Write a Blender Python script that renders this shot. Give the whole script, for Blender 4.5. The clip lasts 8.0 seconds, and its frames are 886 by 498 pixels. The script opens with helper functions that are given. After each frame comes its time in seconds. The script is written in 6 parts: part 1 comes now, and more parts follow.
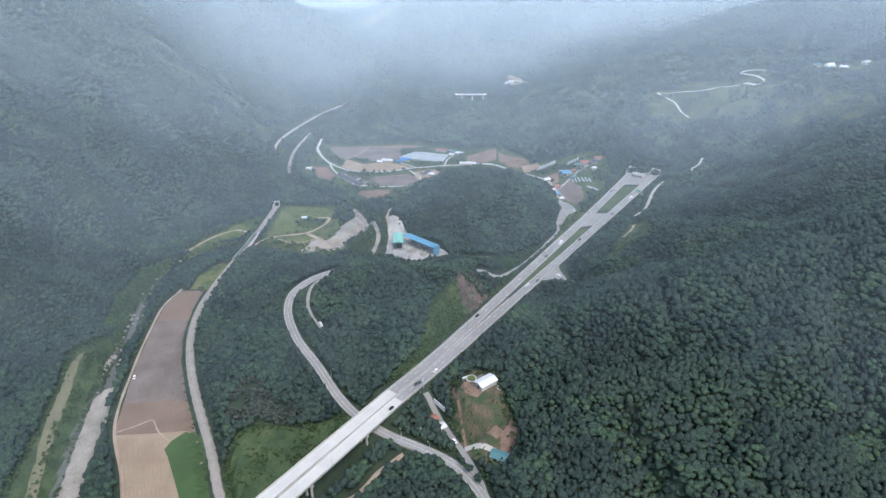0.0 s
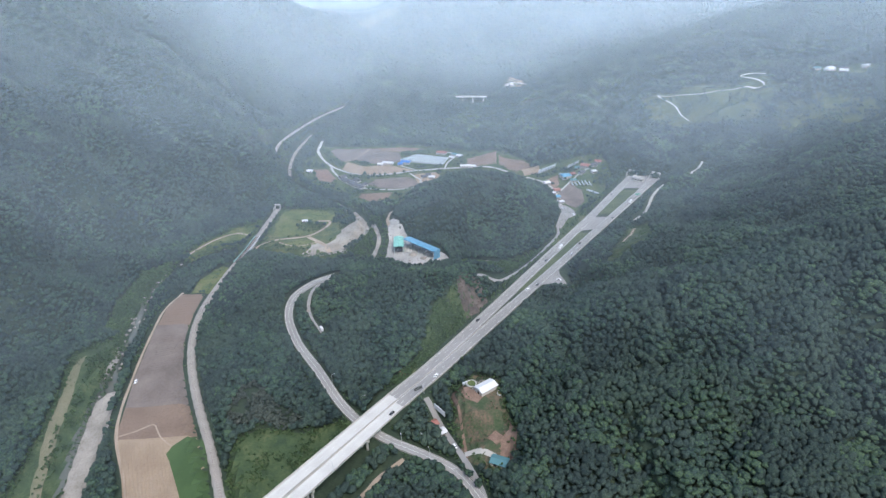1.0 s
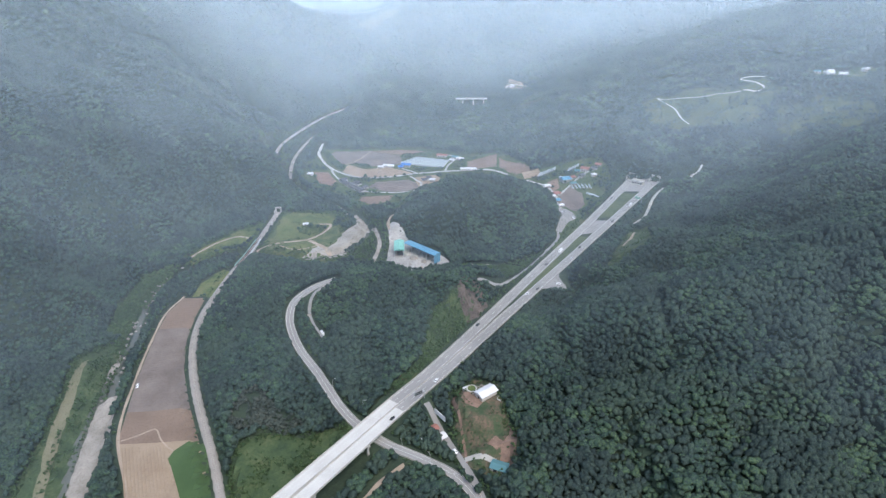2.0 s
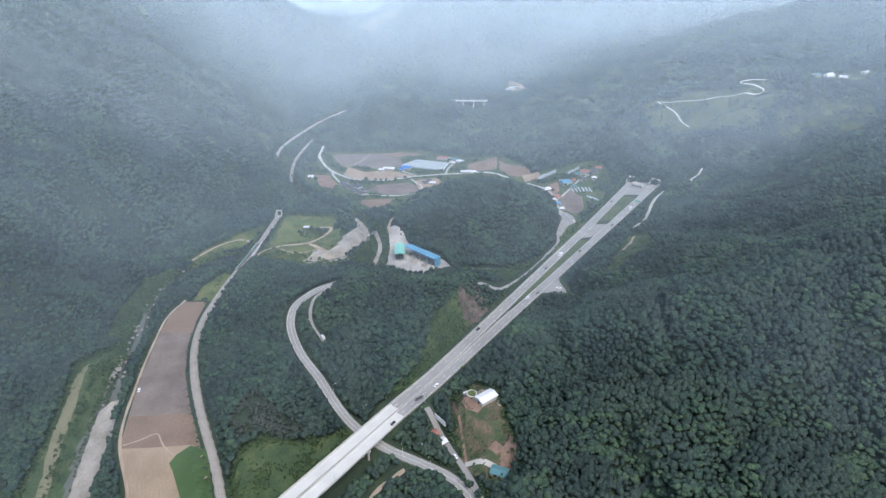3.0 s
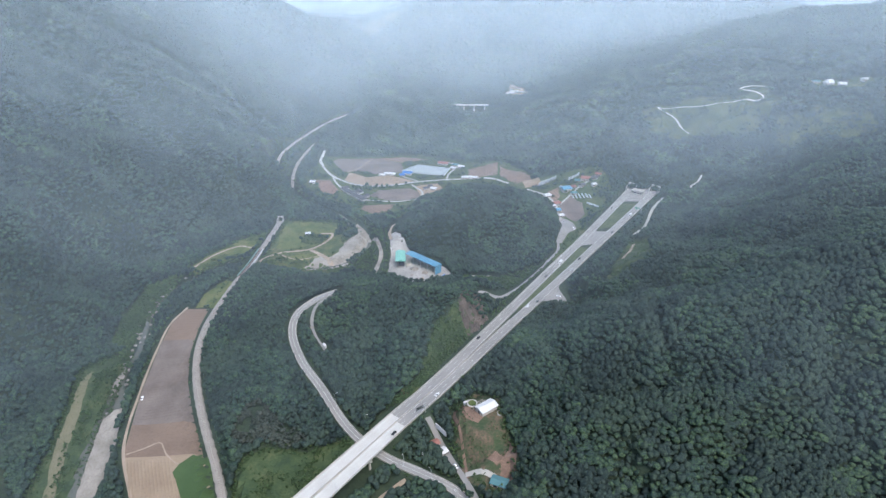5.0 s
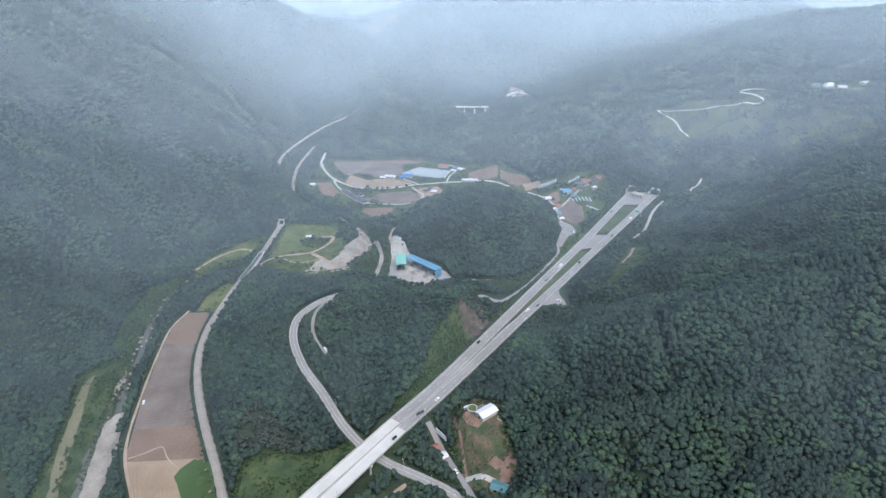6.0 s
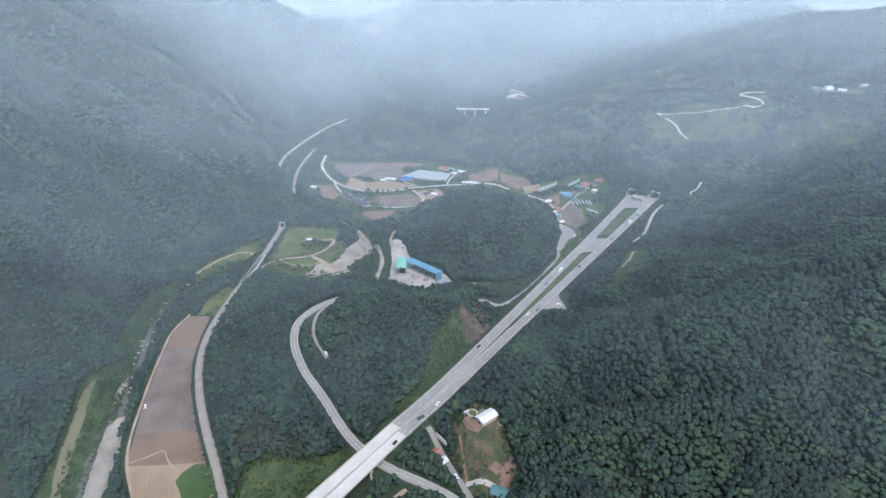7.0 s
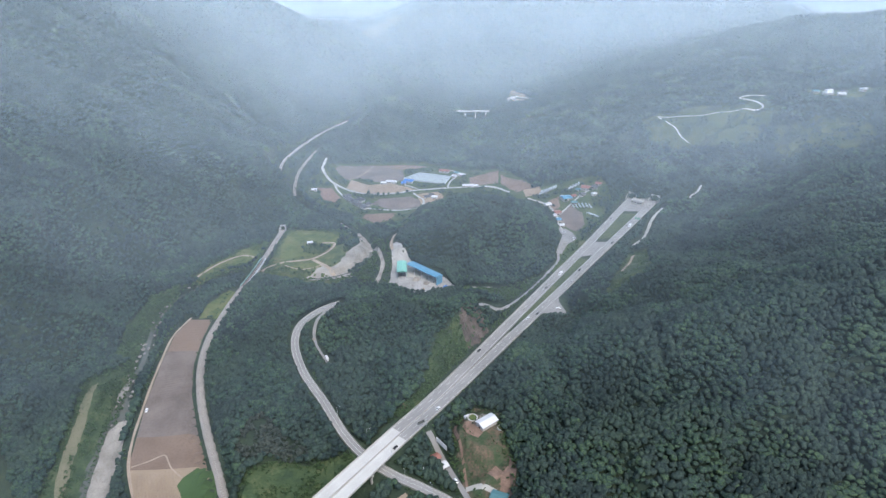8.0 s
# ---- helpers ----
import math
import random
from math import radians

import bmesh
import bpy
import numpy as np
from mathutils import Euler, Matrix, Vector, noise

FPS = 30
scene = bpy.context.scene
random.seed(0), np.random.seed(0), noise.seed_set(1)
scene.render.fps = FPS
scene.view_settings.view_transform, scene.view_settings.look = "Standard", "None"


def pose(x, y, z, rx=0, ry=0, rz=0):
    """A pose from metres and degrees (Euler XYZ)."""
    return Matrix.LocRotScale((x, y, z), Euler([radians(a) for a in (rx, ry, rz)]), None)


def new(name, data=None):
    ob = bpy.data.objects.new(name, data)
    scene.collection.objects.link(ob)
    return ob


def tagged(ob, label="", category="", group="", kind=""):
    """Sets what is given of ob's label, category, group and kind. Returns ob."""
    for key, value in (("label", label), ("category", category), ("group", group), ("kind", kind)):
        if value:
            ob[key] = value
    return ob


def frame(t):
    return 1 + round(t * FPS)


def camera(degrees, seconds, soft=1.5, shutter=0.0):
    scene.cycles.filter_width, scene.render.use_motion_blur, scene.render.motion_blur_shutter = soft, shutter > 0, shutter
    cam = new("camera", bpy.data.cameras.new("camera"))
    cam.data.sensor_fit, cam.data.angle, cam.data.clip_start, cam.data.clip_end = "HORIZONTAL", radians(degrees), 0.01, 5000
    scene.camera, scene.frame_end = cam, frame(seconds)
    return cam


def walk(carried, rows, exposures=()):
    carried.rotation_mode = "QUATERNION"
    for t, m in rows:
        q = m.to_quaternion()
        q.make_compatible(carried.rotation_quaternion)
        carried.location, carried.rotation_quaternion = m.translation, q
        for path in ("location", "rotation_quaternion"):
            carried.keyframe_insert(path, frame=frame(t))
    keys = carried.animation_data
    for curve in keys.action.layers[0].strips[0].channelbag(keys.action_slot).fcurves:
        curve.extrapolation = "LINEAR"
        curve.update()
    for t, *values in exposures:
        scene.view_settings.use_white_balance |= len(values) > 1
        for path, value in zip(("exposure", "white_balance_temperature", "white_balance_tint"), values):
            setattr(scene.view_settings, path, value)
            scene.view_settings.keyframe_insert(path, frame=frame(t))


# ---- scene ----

# ================= camera: a drone that climbs straight up =================
cam = camera(72.0, 8.0)
EYE, TILT, LEAN = 335.0, -28.25, 0.157
CLIMB = Vector((-1.22, 2.81, 38.84))
ROWS = [(t, t / 8.0) for t in (0.0, 1.0, 2.0, 3.0, 4.0, 5.0, 6.0, 7.0, 8.0)]
walk(cam, [(t, Matrix.Translation(Vector((0, 0, EYE)) + CLIMB * k) @ pose(0, 0, 0, TILT, LEAN, 0)
            @ pose(0, 0, 0, 90 - 0.198 * k, -0.375 * k, 0.166 * k)) for t, k in ROWS], [(0.0, 1.64, 6330, 10), (8.0, 1.6, 6330, 10)])

# ================= light: hazy overcast sky, a veiled sun =================
SUN_ELEV, SUN_ROT = 58.0, 150.0
world = bpy.data.worlds.new("world")
scene.world = world
world.use_nodes = True
wt = world.node_tree
sky = wt.nodes.new("ShaderNodeTexSky")
sky.sky_type = "NISHITA"
sky.sun_disc = False
sky.sun_elevation, sky.sun_rotation = radians(SUN_ELEV), radians(SUN_ROT)
sky.air_density, sky.dust_density, sky.ozone_density = 1.2, 2.5, 1.2
wt.nodes["Background"].inputs["Strength"].default_value = 0.12
wt.links.new(sky.outputs[0], wt.nodes["Background"].inputs["Color"])
sun_data = bpy.data.lights.new("sun", "SUN")
sun_data.energy, sun_data.angle, sun_data.color = 0.8, radians(25), (1.0, 0.96, 0.9)
sun = new("sun", sun_data)
sun.matrix_basis = pose(0, 0, 900, 90 - SUN_ELEV, 0, 180 - SUN_ROT)

# ================= materials =================
def mat(name, cols, scale=0.2, rough=0.9, bump=0.0, fine=1.5, sheen=0.0, metal=0.0, island=0.0, objrand=0.0, spec=0.3, thin=0.0, span=0.4, grain=0.4):
    """Two scales of noise over a colour ramp, in metres of the world; island and objrand vary the value piece by piece."""
    m = bpy.data.materials.new(name)
    m.use_nodes = True
    nt = m.node_tree
    b = nt.nodes["Principled BSDF"]
    b.inputs["Roughness"].default_value, b.inputs["Metallic"].default_value = rough, metal
    b.inputs["Specular IOR Level"].default_value = spec
    if sheen:
        b.inputs["Sheen Weight"].default_value = sheen
        b.inputs["Sheen Roughness"].default_value = 0.6
    geo = nt.nodes.new("ShaderNodeNewGeometry")
    n1, n2 = nt.nodes.new("ShaderNodeTexNoise"), nt.nodes.new("ShaderNodeTexNoise")
    for n, s in ((n1, scale), (n2, fine)):
        n.inputs["Scale"].default_value, n.inputs["Detail"].default_value = s, 4
        nt.links.new(geo.outputs["Position"], n.inputs["Vector"])
    mix = nt.nodes.new("ShaderNodeMath")
    mix.operation = "MULTIPLY_ADD"
    mix.inputs[1].default_value = grain
    nt.links.new(n2.outputs["Fac"], mix.inputs[0])
    part_ = nt.nodes.new("ShaderNodeMath")
    part_.operation = "MULTIPLY_ADD"
    part_.inputs[1].default_value, part_.inputs[2].default_value = 0.6, 0.2 - 0.5 * grain
    nt.links.new(n1.outputs["Fac"], part_.inputs[0])
    nt.links.new(part_.outputs[0], mix.inputs[2])
    last = mix.outputs[0]
    for amount, node, socket in ((island, geo, "Random Per Island"), (objrand, None, "Random")):
        if amount:
            if node is None:
                node = nt.nodes.new("ShaderNodeObjectInfo")
            a = nt.nodes.new("ShaderNodeMath")
            a.operation = "MULTIPLY_ADD"
            a.inputs[1].default_value = amount
            nt.links.new(node.outputs[socket], a.inputs[0])
            s = nt.nodes.new("ShaderNodeMath")
            s.operation = "SUBTRACT"
            s.inputs[1].default_value = amount / 2
            nt.links.new(last, s.inputs[0])
            nt.links.new(s.outputs[0], a.inputs[2])
            last = a.outputs[0]
    ramp = nt.nodes.new("ShaderNodeValToRGB")
    while len(ramp.color_ramp.elements) < len(cols):
        ramp.color_ramp.elements.new(0.5)
    for i, c in enumerate(cols):
        e = ramp.color_ramp.elements[i]
        e.position, e.color = 0.5 + span * (i / max(1, len(cols) - 1) - 0.5), (*c, 1)
    nt.links.new(last, ramp.inputs[0])
    nt.links.new(ramp.outputs[0], b.inputs["Base Color"])
    if bump:
        bp = nt.nodes.new("ShaderNodeBump")
        bp.inputs["Strength"].default_value, bp.inputs["Distance"].default_value = min(1, bump), max(1, bump)
        nt.links.new(n2.outputs["Fac"], bp.inputs["Height"])
        nt.links.new(bp.outputs[0], b.inputs["Normal"])
    shader = b.outputs[0]
    if thin:  # leaves let part of the light through
        tl, mx = nt.nodes.new("ShaderNodeBsdfTranslucent"), nt.nodes.new("ShaderNodeMixShader")
        nt.links.new(ramp.outputs[0], tl.inputs["Color"])
        mx.inputs[0].default_value = thin
        nt.links.new(shader, mx.inputs[1])
        nt.links.new(tl.outputs[0], mx.inputs[2])
        shader = mx.outputs[0]
    nt.links.new(shader, nt.nodes["Material Output"].inputs["Surface"])
    return m


M = {}
M["undergrowth"] = mat("undergrowth", [(0.03, 0.046, 0.023), (0.045, 0.062, 0.028), (0.066, 0.08, 0.037)], 0.05, fine=0.5, bump=0.9, span=0.3)
M["garden"] = mat("weedy_garden_ground", [(0.03, 0.052, 0.022), (0.046, 0.068, 0.028), (0.08, 0.085, 0.045)], 0.06, fine=0.4, bump=0.3, span=0.25)
M["yard_mix"] = mat("worn_yard_grass", [(0.026, 0.046, 0.02), (0.038, 0.054, 0.026), (0.07, 0.06, 0.038), (0.11, 0.08, 0.056)], 0.12, fine=0.6, bump=0.3, span=0.28)
M["dry_grass"] = mat("dry_trodden_grass", [(0.085, 0.095, 0.05), (0.12, 0.115, 0.07), (0.16, 0.14, 0.095)], 0.06, fine=0.6)
M["leaf"] = mat("forest_foliage", [(0.02, 0.034, 0.033), (0.031, 0.054, 0.048), (0.04, 0.071, 0.055), (0.051, 0.09, 0.056), (0.074, 0.12, 0.06)], 0.013, rough=0.75, fine=1.0, bump=0.9, island=0.16, spec=0.3, thin=0.4, span=0.34, grain=1.0)
M["pine"] = mat("pine_needles", [(0.022, 0.036, 0.034), (0.032, 0.051, 0.046), (0.041, 0.065, 0.053), (0.056, 0.085, 0.058)], 0.02, rough=0.8, fine=1.4, bump=0.9, island=0.14, spec=0.25, thin=0.3, span=0.32, grain=0.9)
# undergrowth colours darkened: the shade under the crowns is put into the ground's colour
M["forest_floor"] = mat("forest_floor_painted_shade", [(0.014, 0.024, 0.016), (0.022, 0.036, 0.022), (0.034, 0.05, 0.028)], 0.05, fine=0.5, bump=0.6, span=0.3)
M["dead_twigs"] = mat("grey_brown_bare_twigs", [(0.024, 0.034, 0.028), (0.034, 0.044, 0.035), (0.052, 0.056, 0.046)], 0.05, rough=0.8, fine=0.4, island=0.2)
M["bush"] = mat("light_green_scrub", [(0.03, 0.055, 0.024), (0.045, 0.08, 0.03), (0.07, 0.11, 0.04)], 0.03, rough=0.65, fine=0.8, bump=0.8, island=0.26, spec=0.35, thin=0.3)
M["grass"] = mat("meadow_grass", [(0.036, 0.058, 0.016), (0.056, 0.078, 0.022), (0.082, 0.096, 0.03), (0.105, 0.105, 0.045)], 0.06, fine=0.5, bump=0.4, span=0.3)
M["rough_meadow"] = mat("rough_weedy_meadow", [(0.026, 0.045, 0.018), (0.042, 0.064, 0.024), (0.066, 0.08, 0.03), (0.1, 0.098, 0.045)], 0.07, fine=0.4, bump=0.5, span=0.28)
M["bank_grass"] = mat("lush_bank_grass", [(0.02, 0.036, 0.017), (0.028, 0.048, 0.02), (0.04, 0.06, 0.024), (0.064, 0.078, 0.036)], 0.09, fine=0.5, bump=0.6, span=0.28)
M["pale_gravel"] = mat("pale_dry_gravel", [(0.15, 0.135, 0.11), (0.21, 0.193, 0.165), (0.27, 0.25, 0.215)], 0.07, fine=0.8, bump=0.4, span=0.28)
M["dust"] = mat("pale_stone_dust", [(0.17, 0.164, 0.152), (0.25, 0.243, 0.228), (0.33, 0.322, 0.305)], 0.08, fine=0.6, span=0.3)
M["deck"] = mat("bleached_bridge_concrete", [(0.3, 0.295, 0.272), (0.36, 0.353, 0.328), (0.41, 0.402, 0.375)], 0.07, fine=1.0)
M["soil"] = mat("ploughed_soil", [(0.104, 0.073, 0.052), (0.141, 0.101, 0.073), (0.178, 0.128, 0.095)], 0.03, fine=0.7, bump=0.3)
M["soil_dark"] = mat("mulched_soil", [(0.09, 0.073, 0.062), (0.122, 0.1, 0.085), (0.148, 0.122, 0.102)], 0.05, fine=0.7, span=0.3)
M["crop"] = mat("green_crop", [(0.032, 0.06, 0.022), (0.046, 0.08, 0.028)], 0.1, fine=1.2)
M["asphalt"] = mat("worn_asphalt", [(0.15, 0.147, 0.14), (0.185, 0.181, 0.172), (0.225, 0.22, 0.208)], 0.04, fine=2.0)
M["concrete"] = mat("pale_concrete", [(0.235, 0.228, 0.205), (0.285, 0.277, 0.25), (0.33, 0.32, 0.29)], 0.05, fine=1.2)
M["ballast"] = mat("railway_ballast", [(0.165, 0.15, 0.135), (0.225, 0.21, 0.188), (0.27, 0.247, 0.225)], 0.1, fine=2.5)
M["gravel"] = mat("river_gravel", [(0.12, 0.108, 0.09), (0.19, 0.173, 0.15), (0.25, 0.23, 0.2)], 0.12, fine=0.9, bump=0.4, span=0.3)
M["paint"] = mat("white_road_paint", [(0.4, 0.4, 0.39), (0.5, 0.5, 0.48)], 0.3, fine=3.0)
M["dirt"] = mat("bare_dirt_track", [(0.187, 0.144, 0.108), (0.245, 0.194, 0.144), (0.302, 0.245, 0.187)], 0.08, fine=1.2)
M["tan"] = mat("tan_dry_soil", [(0.173, 0.126, 0.086), (0.219, 0.167, 0.115), (0.259, 0.202, 0.15)], 0.04, fine=0.8)
M["red_earth"] = mat("reddish_bare_earth", [(0.11, 0.075, 0.055), (0.15, 0.1, 0.074), (0.2, 0.135, 0.1)], 0.15, fine=0.9, span=0.3)
M["rock"] = mat("brown_cut_rock", [(0.045, 0.036, 0.032), (0.08, 0.064, 0.054), (0.13, 0.105, 0.088)], 0.12, fine=0.7, bump=1.0, span=0.3)
M["steel_green"] = mat("green_painted_girder", [(0.12, 0.22, 0.18), (0.18, 0.3, 0.25)], 0.2, rough=0.5)
M["steel"] = mat("galvanised_steel", [(0.35, 0.36, 0.37), (0.5, 0.51, 0.52)], 0.4, rough=0.45, metal=0.6)
# near-black colour standing for the darkness inside the tunnel bores
M["dark"] = mat("opening_painted_dark", [(0.012, 0.012, 0.013), (0.02, 0.02, 0.02)], 0.3)
M["white"] = mat("white_painted_sheet", [(0.4, 0.41, 0.41), (0.5, 0.5, 0.5)], 0.2, rough=0.5)
M["blue_roof"] = mat("blue_metal_roof", [(0.07, 0.19, 0.28), (0.095, 0.23, 0.33)], 0.15, rough=0.45)
M["green_roof"] = mat("mint_green_metal_roof", [(0.13, 0.31, 0.26), (0.16, 0.36, 0.3)], 0.15, rough=0.45)
M["red_roof"] = mat("red_tile_roof", [(0.19, 0.085, 0.068), (0.25, 0.115, 0.092)], 0.3, rough=0.7)
M["teal_roof"] = mat("teal_sheet_roof", [(0.05, 0.12, 0.13), (0.07, 0.16, 0.17)], 0.3, rough=0.5)
M["tile_roof"] = mat("dark_grey_clay_tiles", [(0.045, 0.047, 0.052), (0.085, 0.087, 0.092)], 0.4, rough=0.7)
M["plaster"] = mat("cream_plaster", [(0.3, 0.28, 0.25), (0.38, 0.36, 0.33)], 0.3)
M["film"] = mat("milky_greenhouse_film", [(0.2, 0.235, 0.245), (0.27, 0.3, 0.305)], 0.08, rough=0.35, spec=0.5)
M["tarp"] = mat("bright_blue_tarpaulin", [(0.03, 0.11, 0.3), (0.05, 0.15, 0.36)], 0.3, rough=0.5)
M["glass"] = mat("dark_window_glass", [(0.02, 0.025, 0.03), (0.04, 0.045, 0.05)], 0.5, rough=0.08, spec=0.6)
M["rubber"] = mat("black_rubber", [(0.015, 0.015, 0.015), (0.03, 0.03, 0.03)], 1.0)
M["rail_steel"] = mat("rusty_rail_steel", [(0.12, 0.08, 0.06), (0.2, 0.14, 0.11)], 0.5, rough=0.5, metal=0.4)
M["bark"] = mat("brown_bark", [(0.07, 0.05, 0.04), (0.13, 0.1, 0.08)], 0.8)
M["sign_back"] = mat("dark_sign_back", [(0.03, 0.035, 0.035), (0.05, 0.055, 0.055)], 0.5, rough=0.5)
M["sign_green"] = mat("green_road_sign", [(0.02, 0.22, 0.14), (0.03, 0.28, 0.18)], 0.5, rough=0.4)
M["sleeper"] = mat("concrete_sleeper", [(0.3, 0.29, 0.27), (0.38, 0.37, 0.35)], 0.5)
CAR_PAINT = [mat("car_paint_" + n, [c, tuple(1.15 * v for v in c)], 0.5, rough=0.25, spec=0.6) for n, c in (("white", (0.72, 0.72, 0.72)), ("black", (0.02, 0.02, 0.022)), ("silver", (0.42, 0.43, 0.45)), ("grey", (0.12, 0.125, 0.13)))]
M["water"] = mat("shallow_stream_water", [(0.06, 0.065, 0.05), (0.1, 0.1, 0.08)], 0.05, rough=0.15, fine=0.8, spec=0.5)


# ================= small builders =================
def mesh_from(name, V, F, material):
    me = bpy.data.meshes.new(name)
    me.from_pydata([tuple(v) for v in V], [], [tuple(f) for f in F])
    me.materials.append(material)
    me.update()
    return me


def from_arrays(name, V, tris, material, smooth=False):
    """A triangle mesh straight from numpy arrays."""
    me = bpy.data.meshes.new(name)
    me.vertices.add(len(V))
    me.vertices.foreach_set("co", V.astype(np.float32).ravel())
    me.loops.add(tris.size)
    me.loops.foreach_set("vertex_index", tris.astype(np.int32).ravel())
    me.polygons.add(len(tris))
    me.polygons.foreach_set("loop_start", np.arange(0, tris.size, 3, dtype=np.int32))
    if smooth:
        me.polygons.foreach_set("use_smooth", np.ones(len(tris), dtype=bool))
    me.materials.append(material)
    me.update(calc_edges=True)
    me.validate()
    return me


def part(name, me, parent=None, label="", at=None):
    ob = new(name, me)
    if at is not None:
        ob.matrix_basis = at
    if parent is not None:
        ob.parent = parent
    return tagged(ob, label)


def bm_mesh(name, bm, material, smooth=False):
    me = bpy.data.meshes.new(name)
    if smooth:
        for f in bm.faces:
            f.smooth = True
    bm.to_mesh(me)
    bm.free()
    me.materials.append(material)
    return me


def box(bm, cx, cy, cz, sx, sy, sz, rz=0.0):
    """A box with its centre at (cx, cy, cz), turned rz degrees about z."""
    bmesh.ops.create_cube(bm, size=1, matrix=pose(cx, cy, cz, 0, 0, rz) @ Matrix.Diagonal((sx, sy, sz, 1)))
    return bm


def smooth01(a, b, x):
    t = np.clip((x - a) / (b - a), 0, 1)
    return t * t * (3 - 2 * t)


def curve_pts(pts, step=4.0):
    """A smooth line (Catmull-Rom) through plan points of any dimension, sampled about every step metres."""
    P = np.array(pts, float)
    P = np.vstack([2 * P[0] - P[1], P, 2 * P[-1] - P[-2]])
    out = []
    for i in range(1, len(P) - 2):
        n = max(2, int(np.linalg.norm(P[i + 1][:2] - P[i][:2]) / step))
        for k in range(n):
            t = k / n
            out.append(0.5 * (2 * P[i] + (P[i + 1] - P[i - 1]) * t + (2 * P[i - 1] - 5 * P[i] + 4 * P[i + 1] - P[i + 2]) * t * t
                              + (3 * P[i] - P[i - 1] - 3 * P[i + 1] + P[i + 2]) * t ** 3))
    out.append(P[-2])
    return np.array(out)


def near_line(X, Y, L):
    """Distance from the points to the polyline L (n x 2 or 3), and its third value there."""
    best = np.full(X.shape, 1e9)
    val = np.zeros(X.shape)
    for a, b in zip(L[:-1], L[1:]):
        d = b[:2] - a[:2]
        t = np.clip(((X - a[0]) * d[0] + (Y - a[1]) * d[1]) / max(1e-9, d @ d), 0, 1)
        q = (X - a[0] - t * d[0]) ** 2 + (Y - a[1] - t * d[1]) ** 2
        m = q < best
        best = np.where(m, q, best)
        if len(a) > 2:
            val = np.where(m, a[2] + t * (b[2] - a[2]), val)
    return np.sqrt(best), val


def inside(X, Y, poly):
    r = np.zeros(X.shape, bool)
    n = len(poly)
    for i in range(n):
        (x0, y0), (x1, y1) = poly[i], poly[(i + 1) % n]
        c = (y0 > Y) != (y1 > Y)
        r ^= c & (X < (x1 - x0) * (Y - y0) / ((y1 - y0) or 1e-9) + x0)
    return r


def rough(X, Y, size, seed=0.0):
    """Cheap smooth noise in -1..1, a few crossed waves of about that size in metres."""
    k = 2 * np.pi / size
    r = 0
    for i in range(5):
        a = 1.3 * i + seed
        r = r + np.sin(k * (1 + 0.37 * i) * (X * np.cos(a) + Y * np.sin(a)) + 2.1 * i + seed * 7) / (1 + 0.3 * i)
    return r / 3.0


# ================= plan: lines of roads, railway and stream =================
HIGHWAY_L = curve_pts([(-156, 194, 24), (-97.5, 273, 24), (-41.5, 348.5, 24), (-4.6, 397.5, 24.1), (63, 497, 24.5), (105.5, 560, 25), (178, 667, 26), (261, 795, 27), (272, 812, 27)])
HIGHWAY_R = curve_pts([(-147.5, 188, 24), (-89, 267, 24), (-33.5, 344, 24), (3.6, 393, 24.1), (73.6, 490, 24.5), (123, 557, 25), (171.5, 623, 26), (236, 711, 27), (289, 784, 27.5), (300, 800, 27.5)])
RAIL = curve_pts([(-100, 190, 2), (-147.5, 276.1, 2), (-166.5, 314.9, 2), (-198.4, 373.9, 2), (-218.5, 416.6, 2), (-232.5, 457.5, 2), (-239.4, 499.5, 2), (-238.9, 541.6, 2), (-235.8, 583, 2), (-229, 636.5, 2), (-222.6, 742, 2)])
RAIL_FAR = curve_pts([(-262, 880, 3), (-272.6, 933.9, 4), (-280.5, 970, 4), (-280.2, 1020.8, 5), (-263.6, 1097, 5), (-236.3, 1179.5, 5), (-189.8, 1264.1, 5), (-130, 1340, 5)])
LOWER_ROAD = curve_pts([(40, 215, 16), (28.5, 253, 16), (20.6, 271, 16), (6, 290, 16), (-18, 305, 16), (-39, 316, 16), (-61, 332, 17), (-80, 353, 19), (-102, 387, 21.5), (-125, 421, 22.5), (-141, 458, 24), (-142, 485, 27), (-130, 505, 29), (-119, 514, 30), (-108, 521, 30)])
RIVER = curve_pts([(-235, 200, -3), (-254.3, 279.7, -3), (-271.6, 342.3, -3), (-278.2, 386.6, -3), (-289.8, 431, -3), (-292, 464.7, -3), (-306, 533, -3), (-294, 588, -3), (-248, 627, -3), (-180, 618, -3), (-120, 632, -2.5), (-96, 680, -2.5), (-118, 735, -2.5), (-160, 775, -2), (-214, 826, -2), (-232, 858, -1.5), (-246, 940, -1), (-245, 1005, 0), (-235, 1080, 1)])

